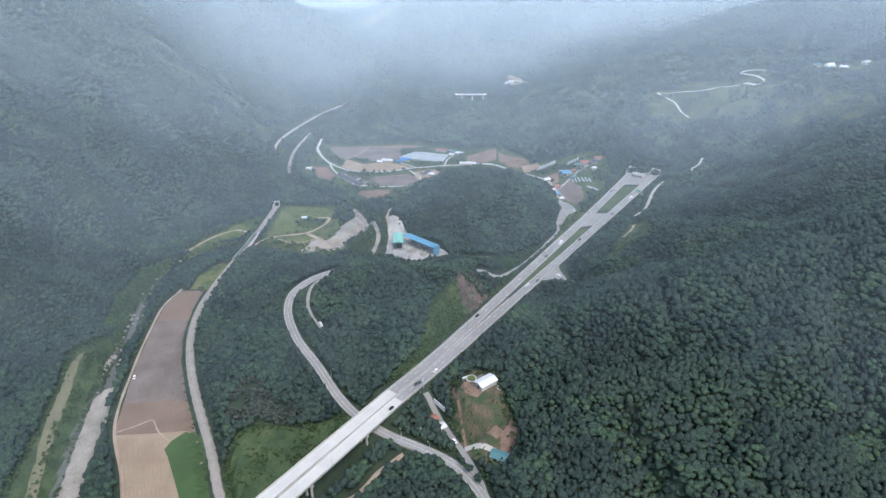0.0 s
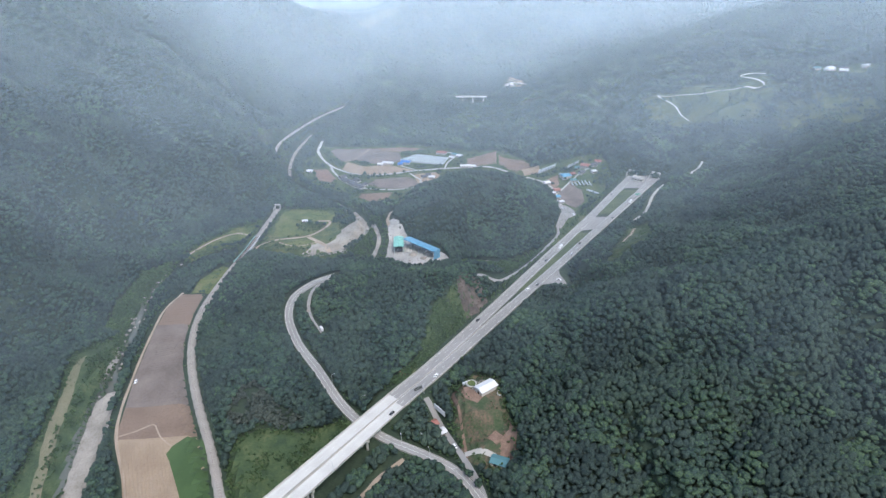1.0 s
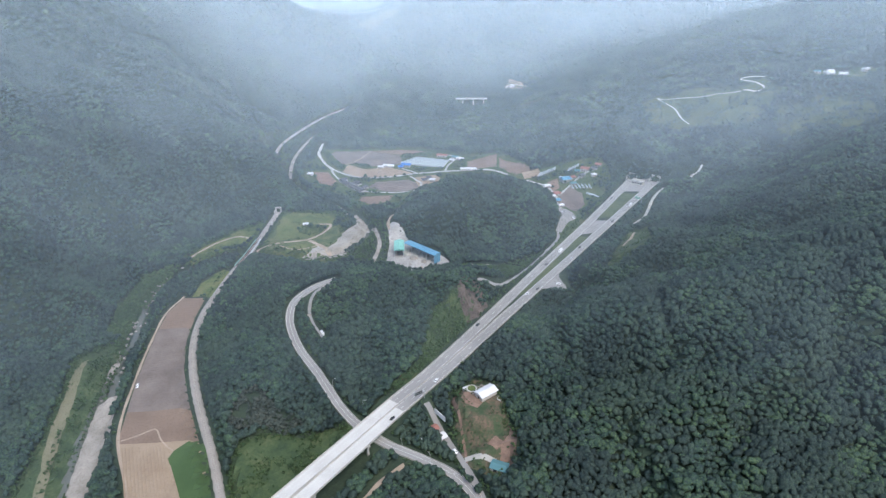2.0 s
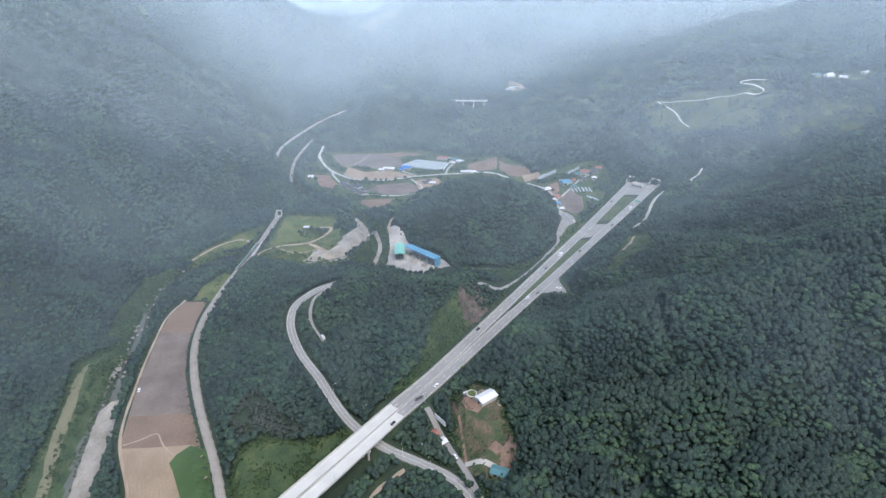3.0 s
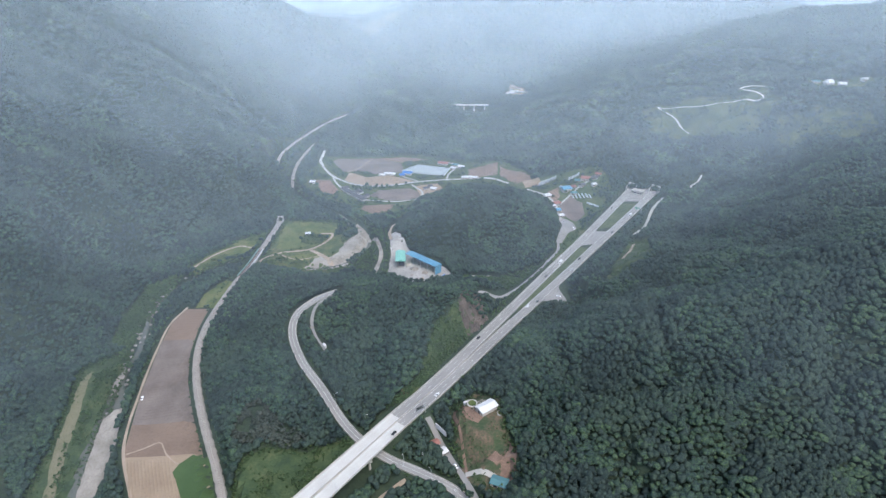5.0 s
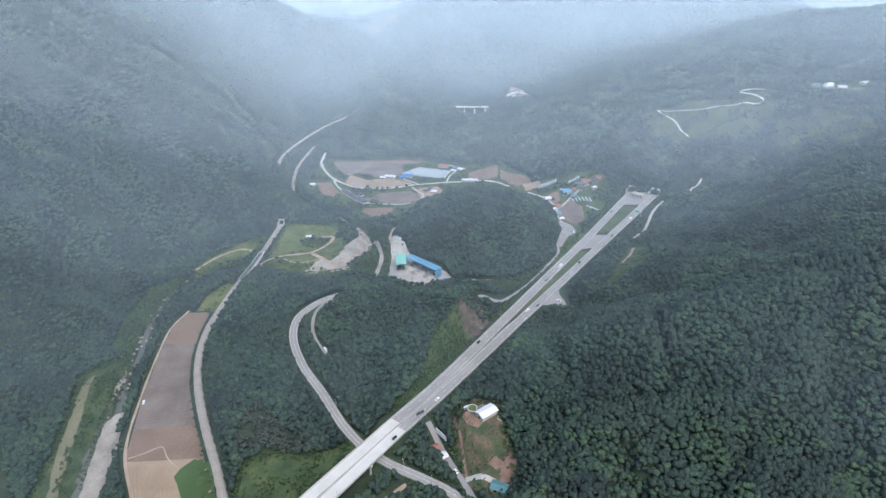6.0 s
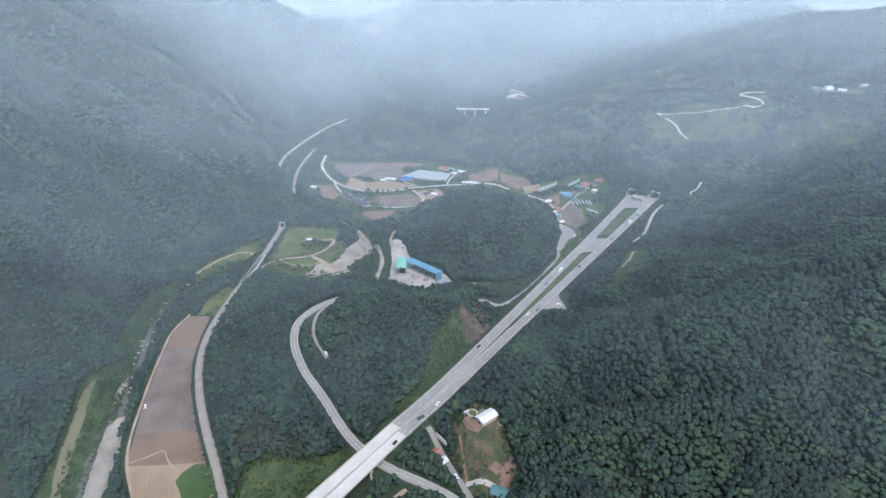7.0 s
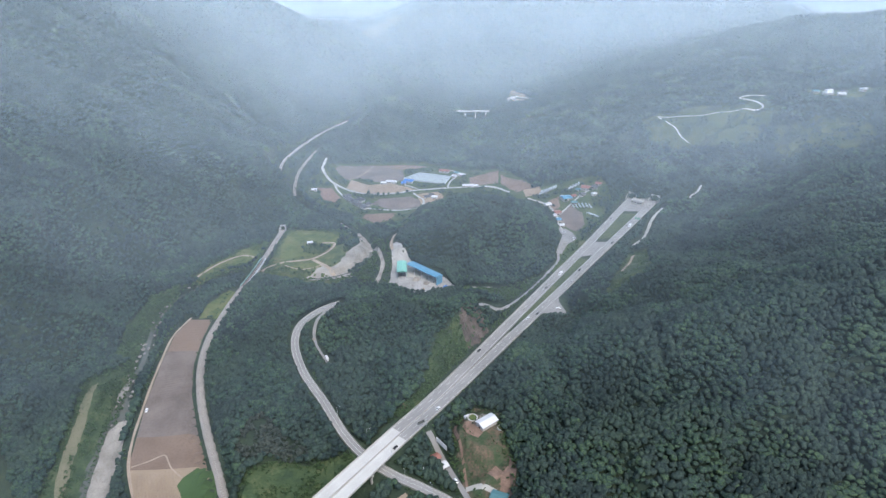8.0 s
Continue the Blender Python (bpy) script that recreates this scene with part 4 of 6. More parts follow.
def scatter(rng, x0, x1, y0, y1, gap):
    """Jittered places on a staggered grid over a stretch of the plan, where the forest grows."""
    gx, gy = np.meshgrid(np.arange(x0, x1, gap), np.arange(y0, y1, gap * 0.9))
    x = (gx + (np.arange(gx.shape[0]) % 2)[:, None] * gap / 2).ravel() + rng.uniform(-0.36, 0.36, gx.size) * gap
    y = gy.ravel() + rng.uniform(-0.36, 0.36, gx.size) * gap
    keep = np.abs(x) < y * 0.80 + 70
    x, y = x[keep], y[keep]
    keep = np.ones(len(x), bool)
    for poly in CLEAR:
        keep &= ~inside(x, y, poly)
    for line, w in ((before(HIGHWAY_L, 787), 11), (before(HIGHWAY_R, 777), 11), (RAIL, 6.5), (RAIL_FAR, 18), (LOWER_ROAD, 7.0), (RIVER[(RIVER[:, 1] >= 430) & (RIVER[:, 1] < 650)], 8), (before(after(RIVER, 650), 745), 11), (before(after(RIVER, 745), 820), 3), (after(RIVER, 820), 10), (before(RIVER, 430), 9)) + tuple((L, w / 2 + (3.5 if L[:, 1].mean() < 850 else 6.5)) for L, w in TRACKS):
        keep &= near_line(x, y, line)[0] > w
    for px, py, r, h, run in PADS:
        keep &= np.hypot(x - px, y - py) > 0.7 * r
    return x[keep], y[keep]


def forest(name, rng, x, y, protos, size, label, material="leaf", category="forest", stem=0.0):
    half = len(protos) // 2  # the second half of the kinds grow in stands of their own
    stand = rough(x, y, 110, 9.0) + 0.5 * rough(x, y, 37, 4.0) + rng.uniform(-0.4, 0.4, len(x)) > -0.05
    pick = rng.integers(0, half, len(x)) + stand * (len(protos) - half)
    r = size * rng.uniform(0.62, 1.35, len(x)) * (1 + 0.22 * rough(x, y, 48, 3.0))
    z = H(x, y) + r * 0.6 + 1.0 + stem * (1 + 0.35 * rng.uniform(-1, 1, len(x))) + rng.uniform(-0.3, 0.4, len(x)) + 1.1 * rough(x, y, 26, 6.0)
    ang = rng.uniform(0, 6.28, len(x))
    Vs, Fs, base, slot = [], [], 0, []
    for k, (V0, F0) in enumerate(protos):
        m = pick == k
        c, s, rr = np.cos(ang[m])[:, None], np.sin(ang[m])[:, None], r[m][:, None]
        tall = rng.uniform(0.75, 1.1, (m.sum(), 1))
        V = np.stack([x[m][:, None] + rr * (V0[:, 0] * c - V0[:, 1] * s), y[m][:, None] + rr * (V0[:, 0] * s + V0[:, 1] * c), z[m][:, None] + rr * tall * V0[:, 2]], 2)
        Vs.append(V.reshape(-1, 3))
        Fs.append((F0[None] + (np.arange(m.sum()) * len(V0))[:, None, None]).reshape(-1, 3) + base)
        slot.append(np.full(len(Fs[-1]), int(k >= len(protos) - half), dtype=np.int32))
        base += len(Vs[-1])
    ob = new(name, from_arrays(name, np.concatenate(Vs), np.concatenate(Fs), M[material], False))
    if material == "leaf":
        ob.data.materials.append(M["pine"])
        ob.data.polygons.foreach_set("material_index", np.concatenate(slot))
    return tagged(ob, label, category, kind="stuff")


rng = np.random.default_rng(7)
NEAR = [crown_proto(rng, 2, k > 4) for k in range(9)]
MIDP = [crown_proto(rng, 1, k > 5) for k in range(11)]
SMALL = [crown_proto(rng, 0, k > 5) for k in range(11)]
FARP = [clump_proto(rng, 3, "oct") for _ in range(6)]
x, y = scatter(rng, -620, 700, 180, 440, 3.05)
forest("forest_near", rng, x, y, NEAR, 2.6, "dense dark green mixed forest on the steep slopes", stem=2.2)
x, y = scatter(rng, -720, 800, 440, 600, 3.1)
forest("forest_middle", rng, x, y, MIDP, 2.45, "dense dark green mixed forest round the knolls and valley", stem=2.2)
x, y = scatter(rng, -720, 800, 600, 830, 3.1)
forest("forest_knoll", rng, x, y, SMALL, 2.35, "dense dark green pine forest on knoll and slopes", stem=2.2)
x, y = scatter(rng, -1000, 1050, 830, 1420, 5.3)
forest("forest_far", rng, x, y, SMALL, 3.4, "dense green forest on the far slopes", stem=2.0)
x, y = scatter(rng, -1000, 1000, 1420, 2000, 10.0)
forest("forest_distant", rng, x, y, SMALL, 6.8, "hazy forest on the distant mountains", stem=2.0)


# ---- light green scrub on the river banks, cut slopes and meadow rims ----
def scrub(name, poly_or_line, width, gap, size, label, skip=9, bare=0.18, leaves="bush"):
    P = np.array(poly_or_line, float)
    gx, gy = np.meshgrid(np.arange(P[:, 0].min() - width, P[:, 0].max() + width, gap), np.arange(P[:, 1].min() - width, P[:, 1].max() + width, gap))
    x, y = gx.ravel() + rng.uniform(-0.5, 0.5, gx.size) * gap, gy.ravel() + rng.uniform(-0.5, 0.5, gx.size) * gap
    if width:
        d = near_line(x, y, P)[0]
        keep = (d > skip) & (d < width) & (rng.uniform(0, 1, len(x)) < 0.75)
    else:
        keep = inside(x, y, poly_or_line) & (rough(x, y, 40, 2.0) + rng.uniform(-0.3, 0.3, len(x)) > bare)
    for line, w in ((HIGHWAY_L, 7), (HIGHWAY_R, 7), (RAIL, 5.5), (RAIL_FAR, 6), (LOWER_ROAD, 5.5)):
        keep &= near_line(x, y, line)[0] > w
    for L, w in TRACKS:
        keep &= near_line(x, y, L)[0] > w / 2 + 1
    for poly in (FIELD, GRAVEL, FARM, HALL_YARD, LAYBY, ROCK, STREAM_BAR, [tuple(q[:2]) for q in HIGHWAY_L] + [tuple(q[:2]) for q in HIGHWAY_R[::-1]]):
        keep &= ~inside(x, y, poly)
    return forest(name, rng, x[keep], y[keep], FARP, size, label, leaves, "scrub")


scrub("scrub_stream", before(RIVER, 425), 22, 3.6, 1.7, "light green bushes along the broad stream", 14)
scrub("scrub_river", before(after(RIVER, 425), 860), 24, 4.0, 1.9, "light green bushes along the stream", 6)
scrub("scrub_oxbow_rim", [(-150, 690), (-128, 700), (-128, 728), (-146, 745), (-140, 724), (-146, 700)], 0, 3.0, 1.8, "dark bushes between meadow and gravel bar", 0, -0.9, "leaf")
scrub("scrub_lawn", OXBOW, 0, 3.4, 0.9, "low bushes and weeds scattered over the meadow", 0, 0.5)
scrub("scrub_rail", before(RAIL, 720), 10, 3.0, 1.3, "light green weeds beside the railway", 5.6)
scrub("scrub_bank", GRASS_BANK, 0, 2.4, 1.2, "light green bushes on the grassy slope", 0, 0.08)
scrub("scrub_meadow", BANK, 0, 2.3, 0.9, "light green bushes on the river bank", 0, 0.45)
scrub("scrub_belt", BELT, 0, 2.8, 1.5, "light green bushes in the belt beside the stream", 0, -0.7)
scrub("scrub_upper", UPPER_MEADOW, 0, 2.8, 1.1, "dark green bushes on the rough meadow", 0, 0.4)
scrub("scrub_bar", BAR_FRONT, 0, 2.6, 1.2, "light green bushes below the gravel bar", 0, -0.1)
scrub("scrub_zigzag", ZIG_FIELD, 0, 4.6, 2.4, "bushes along the terraces of the hillside fields", 0, 0.08, "leaf")
scrub("scrub_hill", HILL_FIELD, 0, 4.4, 2.5, "bushes in the sloping hillside field", 0, -0.15, "leaf")
for rim, nm in ((GRASS_BANK, "scrub_bank_rim"), (BANK, "scrub_river_rim"), (OXBOW, "scrub_meadow_rim"), (YARD, "scrub_yard_rim"), (UPPER_MEADOW, "scrub_upper_rim")):
    scrub(nm, rim + rim[:1], 5, 2.8, 1.5, "light green bushes along the forest's edge", 0)
scrub("scrub_oxbow", [(-184, 683), (-182, 699), (-174, 710), (-153, 699), (-147, 682), (-157, 678), (-166, 673)], 0, 3.0, 1.7, "light green bushes in the meadow", 0, -0.9)
scrub("scrub_hedge", [(-216, 640), (-196, 660), (-170, 668), (-166, 663), (-194, 652), (-214, 634)], 0, 3.2, 1.4, "light green hedge beside the meadow lane", 0, -0.5)
scrub("scrub_verge", VERGE, 0, 2.2, 1.5, "light green bushes on the cut slope", 0, -1.0)
scrub("scrub_dead", DEAD, 0, 2.6, 2.5, "grey-brown bare thicket of dead trees among the pines", 0, -0.35, "dead_twigs")
scrub("scrub_highway", after(before(HIGHWAY_L, 780), 360), 15, 3.0, 1.5, "light green bushes along the highway's edge", 7)
scrub("scrub_highway_east", after(before(HIGHWAY_R, 500), 360), 14, 3.0, 1.5, "light green bushes along the highway's edge", 7)
scrub("scrub_road", before(LOWER_ROAD, 480), 12, 3.0, 1.5, "light green bushes along the country road", 6)
scrub("scrub_rail_far", RAIL_FAR, 24, 5.0, 2.2, "light green bushes along the far railway", 7)
scrub("scrub_works", RIVER_SCRUB, 0, 3.0, 1.5, "light green bushes between gravel bar and works", 0, -0.4)
scrub("scrub_frontage", EAST_SCRUB, 0, 2.6, 1.6, "light green bushes beside the frontage road", 0, -0.5)
scrub("scrub_strip", STRIP, 0, 4.0, 1.2, "light green bushes on the cleared strip")
scrub("scrub_yard", YARD, 0, 3.2, 0.8, "low bushes in the grassy yard", 0, 0.1)


# ================= things =================
def empty(name, m, label, category, group=""):
    ob = new(name)
    ob.matrix_basis = m
    return tagged(ob, label, category, group)


def gable_mesh(name, w, d, h, over, thick, material, hip=0.0):
    """A roof over a w x d plan: ridge along x, eaves that overhang, with thickness; hip pulls the ridge's ends in."""
    bm = bmesh.new()
    W_, D_ = w / 2 + over, d / 2 + over
    top = [(-W_, -D_, 0), (W_, -D_, 0), (W_, D_, 0), (-W_, D_, 0), (-W_ + hip, 0, h), (W_ - hip, 0, h)]
    v = [bm.verts.new(p) for p in top] + [bm.verts.new((p[0], p[1], p[2] - thick)) for p in top]
    for q in ((0, 1, 5, 4), (2, 3, 4, 5), (3, 0, 4), (1, 2, 5), (7, 6, 10, 11), (9, 8, 11, 10), (0, 6, 7, 1), (2, 8, 9, 3), (3, 9, 6, 0), (1, 7, 8, 2), (6, 9, 10), (8, 7, 11)):
        bm.faces.new([v[k] for k in q])
    bmesh.ops.recalc_face_normals(bm, faces=bm.faces[:])
    return bm_mesh(name, bm, material)


def house(x, y, w, d, h, rz, roof, label, hip=1.2, rise=2.0, group="", wall="plaster"):
    z = float(H(x, y)) + 0.2
    e = empty("house", pose(x, y, z, 0, 0, rz), label, "house", group)
    part("wall", bm_mesh("wall", box(bmesh.new(), 0, 0, h / 2 - 0.4, w, d, h + 0.8), M[wall]), e)
    part("roof", gable_mesh("roof", w, d, rise, 0.7, 0.25, M[roof], hip), e, at=pose(0, 0, h))
    part("door", bm_mesh("door", box(bmesh.new(), -w * 0.1, -d / 2 - 0.04, 1.05, 1.1, 0.1, 2.1), M["bark"]), e)
    for k in (-0.32, 0.22):
        win = part("window", bm_mesh("window", box(bmesh.new(), w * k, -d / 2 - 0.04, 1.5, 1.4, 0.08, 1.1), M["glass"]), e)
        part("sill", bm_mesh("sill", box(bmesh.new(), w * k, -d / 2 - 0.1, 0.92, 1.6, 0.2, 0.08), M["concrete"]), win)
    return e


def vault(name, w, length, rise, material, n=10, base=0.0):
    """A barrel-vaulted skin along y with thickness."""
    V, F = [], []
    for j, yy in enumerate((-length / 2, length / 2)):
        for r_ in (1.0, 0.97):
            for i in range(n + 1):
                a = math.pi * i / n
                V.append((-w / 2 * r_ * math.cos(a), yy, base + rise * r_ * math.sin(a)))
    k = n + 1
    for i in range(n):
        F += [(i, i + 1, 2 * k + i + 1, 2 * k + i), (k + i + 1, k + i, 3 * k + i, 3 * k + i + 1), (i + 1, i, k + i, k + i + 1), (2 * k + i, 2 * k + i + 1, 3 * k + i + 1, 3 * k + i)]
    F += [(0, 2 * k, 3 * k, k), (n, k + n, 3 * k + n, 2 * k + n)]
    return mesh_from(name, V, F, material)


def end_wall(name, w, rise, material, n=10):
    V = [(-w / 2 * math.cos(math.pi * i / n), 0, rise * math.sin(math.pi * i / n)) for i in range(n + 1)]
    V += [(x_, 0.12, z_) for x_, _, z_ in V]
    F = [tuple(range(n + 1)), tuple(range(2 * n + 1, n, -1))] + [(i + 1, i, n + 1 + i, n + 2 + i) for i in range(n)] + [(0, n, 2 * n + 1, n + 1)]
    return mesh_from(name, V, F, material)


def polytunnel(x, y, w, length, rz, label, group, rise=None):
    e = empty("greenhouse", pose(x, y, float(H(x, y)) + 0.2, 0, 0, rz), label, "greenhouse", group)
    r_ = rise or w * 0.5
    part("film", vault("film", w, length, r_, M["film"]), e, "milky plastic film")
    for s_ in (-1, 1):
        part("end_wall", end_wall("end_wall", w * 0.97, r_ * 0.97, M["white"]), e, at=pose(0, s_ * (length / 2 - 0.3), 0))
    hoop = vault("hoop", w * 1.02, 0.18, r_ * 1.02, M["steel"])
    for k in np.linspace(-length / 2 + 1, length / 2 - 1, 5):
        part("hoop", hoop, e, at=pose(0, k, 0))
    return e


def car(x, y, z, rz, paint, label, big=False):
    e = empty("truck" if big else "car", pose(x, y, z, 0, 0, rz), label, "truck" if big else "car", "vehicles on the roads")
    Lg, Wd, Hb = (6.6, 2.1, 1.2) if big else (4.5, 1.8, 0.72)
    bm = bmesh.new()
    box(bm, 0, 0, 0.32 + Hb / 2, Wd, Lg, Hb)
    bmesh.ops.bevel(bm, geom=bm.edges[:], offset=0.12, segments=2, affect="EDGES")
    body = part("body", bm_mesh("body", bm, CAR_PAINT[paint], True), e)
    bm = bmesh.new()
    if big:
        box(bm, 0, -0.9, 2.1, 2.05, 4.4, 1.5)
        part("cargo_box", bm_mesh("cargo_box", bm, M["white"]), e)
        bm = bmesh.new()
        box(bm, 0, 2.3, 1.9, 1.95, 1.6, 1.0)
        part("cab", bm_mesh("cab", bm, CAR_PAINT[paint]), e)
    else:
        q = bmesh.ops.create_cube(bm, size=1, matrix=pose(0, -0.25, 1.3) @ Matrix.Diagonal((1.58, 2.5, 0.55, 1)))
        for v in q["verts"]:
            if v.co.z > 1.3:
                v.co.x *= 0.82
                v.co.y = -0.25 + (v.co.y + 0.25) * 0.66
        cabin = part("cabin", bm_mesh("cabin", bm, M["glass"]), e, "dark glass")
        part("roof", bm_mesh("roof", box(bmesh.new(), 0, -0.25, 1.59, 1.3, 1.65, 0.06), CAR_PAINT[paint]), cabin)
    bm = bmesh.new()
    bmesh.ops.create_cone(bm, segments=12, radius1=0.33, radius2=0.33, depth=0.24, cap_ends=True, matrix=pose(0, 0, 0, 0, 90, 0))
    tyre = bm_mesh("wheel", bm, M["rubber"])
    for sx in (-1, 1):
        for sy in (-1, 1):
            part("wheel", tyre, e, at=pose(sx * Wd * 0.46, sy * Lg * 0.31, 0.33))
    return e


def lamp(x, y, z, rz, h=10):
    e = empty("street_lamp", pose(x, y, z, 0, 0, rz), "slim galvanised street lamp with one arm", "street lamp", "street lamps")
    bm = bmesh.new()
    bmesh.ops.create_cone(bm, segments=8, radius1=0.14, radius2=0.08, depth=h, cap_ends=True, matrix=pose(0, 0, h / 2))
    part("pole", bm_mesh("pole", bm, M["steel"]), e)
    bm = bmesh.new()
    bmesh.ops.create_cone(bm, segments=6, radius1=0.06, radius2=0.05, depth=2.4, cap_ends=True, matrix=pose(1.1, 0, h + 0.2, 0, 80, 0))
    part("arm", bm_mesh("arm", bm, M["steel"]), e)
    part("lantern", bm_mesh("lantern", box(bmesh.new(), 2.3, 0, h + 0.38, 0.9, 0.35, 0.18), M["white"]), e)
    return e


def portal(x, y, z, rz, w, h, r_, label, wide=None):
    """A tunnel mouth: a headwall with an arch cut through it and a lined bore behind."""
    e = empty("tunnel_portal", pose(x, y, z, 0, 0, rz), label, "tunnel")
    n = 14
    arch = [(-r_, -0.4)] + [(-r_ * math.cos(math.pi * i / n), h * 0.42 + (r_ * 0.95) * math.sin(math.pi * i / n)) for i in range(n + 1)] + [(r_, -0.4)]
    V, F = [], []
    m_ = len(arch)
    for yy in (0.0, 2.2):
        V += [(px, yy, pz) for px, pz in arch]
        for px, pz in arch:
            ox = -w / 2 if px <= -r_ * 0.999 else w / 2 if px >= r_ * 0.999 else px * (w / 2) / r_
            V.append((ox, yy, -0.4 if pz < 0 else (h if abs(px) < r_ * 0.98 else h * 0.8)))
    o = 2 * m_
    for i in range(m_ - 1):
        F += [(i, i + 1, m_ + i + 1, m_ + i), (o + i + 1, o + i, o + m_ + i, o + m_ + i + 1), (m_ + i, m_ + i + 1, o + m_ + i + 1, o + m_ + i), (i + 1, i, o + i, o + i + 1)]
    part("headwall", mesh_from("headwall", V, F, M["concrete"]), e)
    V = [(px, yy, pz) for yy in (2.2, 30.0) for px, pz in arch]
    F = [(i, i + 1, m_ + i + 1, m_ + i) for i in range(m_ - 1)] + [tuple(range(m_, 2 * m_))]
    # the bore's shade is put into its lining's colour
    part("bore", mesh_from("bore", V, F, M["dark"]), e, "tunnel lining coloured near-black for the shade inside")
    part("coping", bm_mesh("coping", box(bmesh.new(), 0, 1.0, h + 0.25, w + 0.4, 2.8, 0.5), M["concrete"]), e)
    for s_ in (-1, 1):
        part("wing_wall", bm_mesh("wing_wall", box(bmesh.new(), s_ * (w / 2 + 0.3), -4.5, h * 0.3, 0.6, 9, h * 0.6 + 1), M["concrete"]), e)
    return e


# ---- tunnels and the control building ----
portal(262.5, 797, 27, -33.5, 12.5, 7.4, 4.6, "pale concrete highway tunnel mouth in the wooded hillside")
portal(291, 787, 27.5, -36.5, 12.5, 7.4, 4.6, "pale concrete highway tunnel mouth with a dark bore")
portal(-222.3, 744, 1.6, 3.5, 7.4, 5.4, 2.7, "small stone railway tunnel mouth at the spur's foot")
ctrl = empty("control_building", pose(264, 777, 27.3, 0, 0, -35), "flat-roofed pale control building between the tunnels", "building")
part("wall", bm_mesh("wall", box(bmesh.new(), 0, 0, 2.6, 15, 8, 5.4), M["plaster"]), ctrl)
part("roof", bm_mesh("roof", box(bmesh.new(), 0, 0, 5.5, 15.6, 8.6, 0.4), M["concrete"]), ctrl)
part("parapet", bm_mesh("parapet", box(bmesh.new(), 0, -4.2, 5.9, 15.6, 0.2, 0.6), M["white"]), ctrl)
for k in (-5.5, -2, 2, 5.5):
    part("window", bm_mesh("window", box(bmesh.new(), k, -4.03, 2.9, 2.2, 0.08, 1.8), M["glass"]), ctrl)

# ---- signs over the highway ----
g = empty("sign_gantry", pose(-15.5, 357, 24, 0, 0, 35), "cantilever road sign with a dark panel back over the lanes", "road sign")
bm = bmesh.new()
bmesh.ops.create_cone(bm, segments=10, radius1=0.22, radius2=0.18, depth=8, cap_ends=True, matrix=pose(0, 0, 4 - 0.5))
part("post", bm_mesh("post", bm, M["steel"]), g)
part("arm", bm_mesh("arm", box(bmesh.new(), -4.2, 0, 6.9, 8.4, 0.22, 0.22), M["steel"]), g)
part("panel", bm_mesh("panel", box(bmesh.new(), -5.2, 0, 6.9, 6.6, 0.15, 2.6), M["sign_back"]), g, "dark back of the sign panel")
g = empty("tunnel_sign", pose(246, 716, 27, 0, 0, -36), "green overhead sign before the tunnel", "road sign")
bm = bmesh.new()
bmesh.ops.create_cone(bm, segments=10, radius1=0.2, radius2=0.16, depth=8, cap_ends=True, matrix=pose(5.6, 0, 3.7))
part("post", bm_mesh("post", bm, M["steel"]), g)
part("arm", bm_mesh("arm", box(bmesh.new(), 2.4, 0, 6.8, 7, 0.2, 0.2), M["steel"]), g)
part("panel", bm_mesh("panel", box(bmesh.new(), 0.5, -0.15, 6.8, 6.0, 0.14, 2.4), M["sign_green"]), g, "green sign panel")
for k in (0.45, -0.25):
    part("text_bar", bm_mesh("text_bar", box(bmesh.new(), 0.5, -0.24, 6.8 + k, 4.2, 0.04, 0.4), M["paint"]), g, "plain white bar")

# ---- street lamps ----
for x, y, rz in ((-47, 335, 200), (-62, 352, 20), (-30, 312, 110), (-10, 300, 120), (8, 282, 140), (-88, 372, 30), (-17, 318, 290)):
    lamp(x, y, float(H(x, y)), rz, 9)
for i, yy in enumerate((235, 285, 330)):
    q = HIGHWAY_R[int(np.argmin(np.abs(HIGHWAY_R[:, 1] - yy)))]
    lamp(q[0] + 3.9, q[1] - 2.9, q[2], 145, 9)

# ---- open hall at the works ----
hall = empty("works_hall", pose(-28.8, 605.6, 8.1, 0, 0, -41.3), "tall open-fronted works hall with a blue metal roof", "hall")
V, F = [], []
prof = [(-0.4, 11.2), (2.5, 11.6), (6.0, 11.3), (10.5, 10.2)]
for xx in (-23.4, 23.4):
    for yy, zz in prof:
        V.append((xx, yy, zz))
    for yy, zz in prof:
        V.append((xx, yy, zz - 0.35))
k = len(prof)
for i in range(k - 1):
    F += [(i, i + 1, 2 * k + i + 1, 2 * k + i)[::-1], (k + i, k + i + 1, 3 * k + i + 1, 3 * k + i), (i, k + i, k + i + 1, i + 1)[::-1], (2 * k + i, 3 * k + i, 3 * k + i + 1, 2 * k + i + 1)]
F += [(0, 2 * k, 3 * k, k), (k - 1, 2 * k - 1, 4 * k - 1, 3 * k - 1)]
part("roof", mesh_from("roof", V, F, M["blue_roof"]), hall, "blue sheet metal roof")
part("fascia", bm_mesh("fascia", box(bmesh.new(), 0, -0.5, 10.95, 46.8, 0.2, 0.6), M["blue_roof"]), hall)
part("back_wall", bm_mesh("back_wall", box(bmesh.new(), 0, 10.2, 5, 46, 0.3, 10.2), M["steel"]), hall, "grey sheet back wall")
part("end_wall", bm_mesh("end_wall", box(bmesh.new(), 23.1, 5, 5.2, 0.3, 10.2, 10.6), M["blue_roof"]), hall)
post = bm_mesh("post", box(bmesh.new(), 0, 0, 5.2, 0.5, 0.5, 10.8), M["steel"])
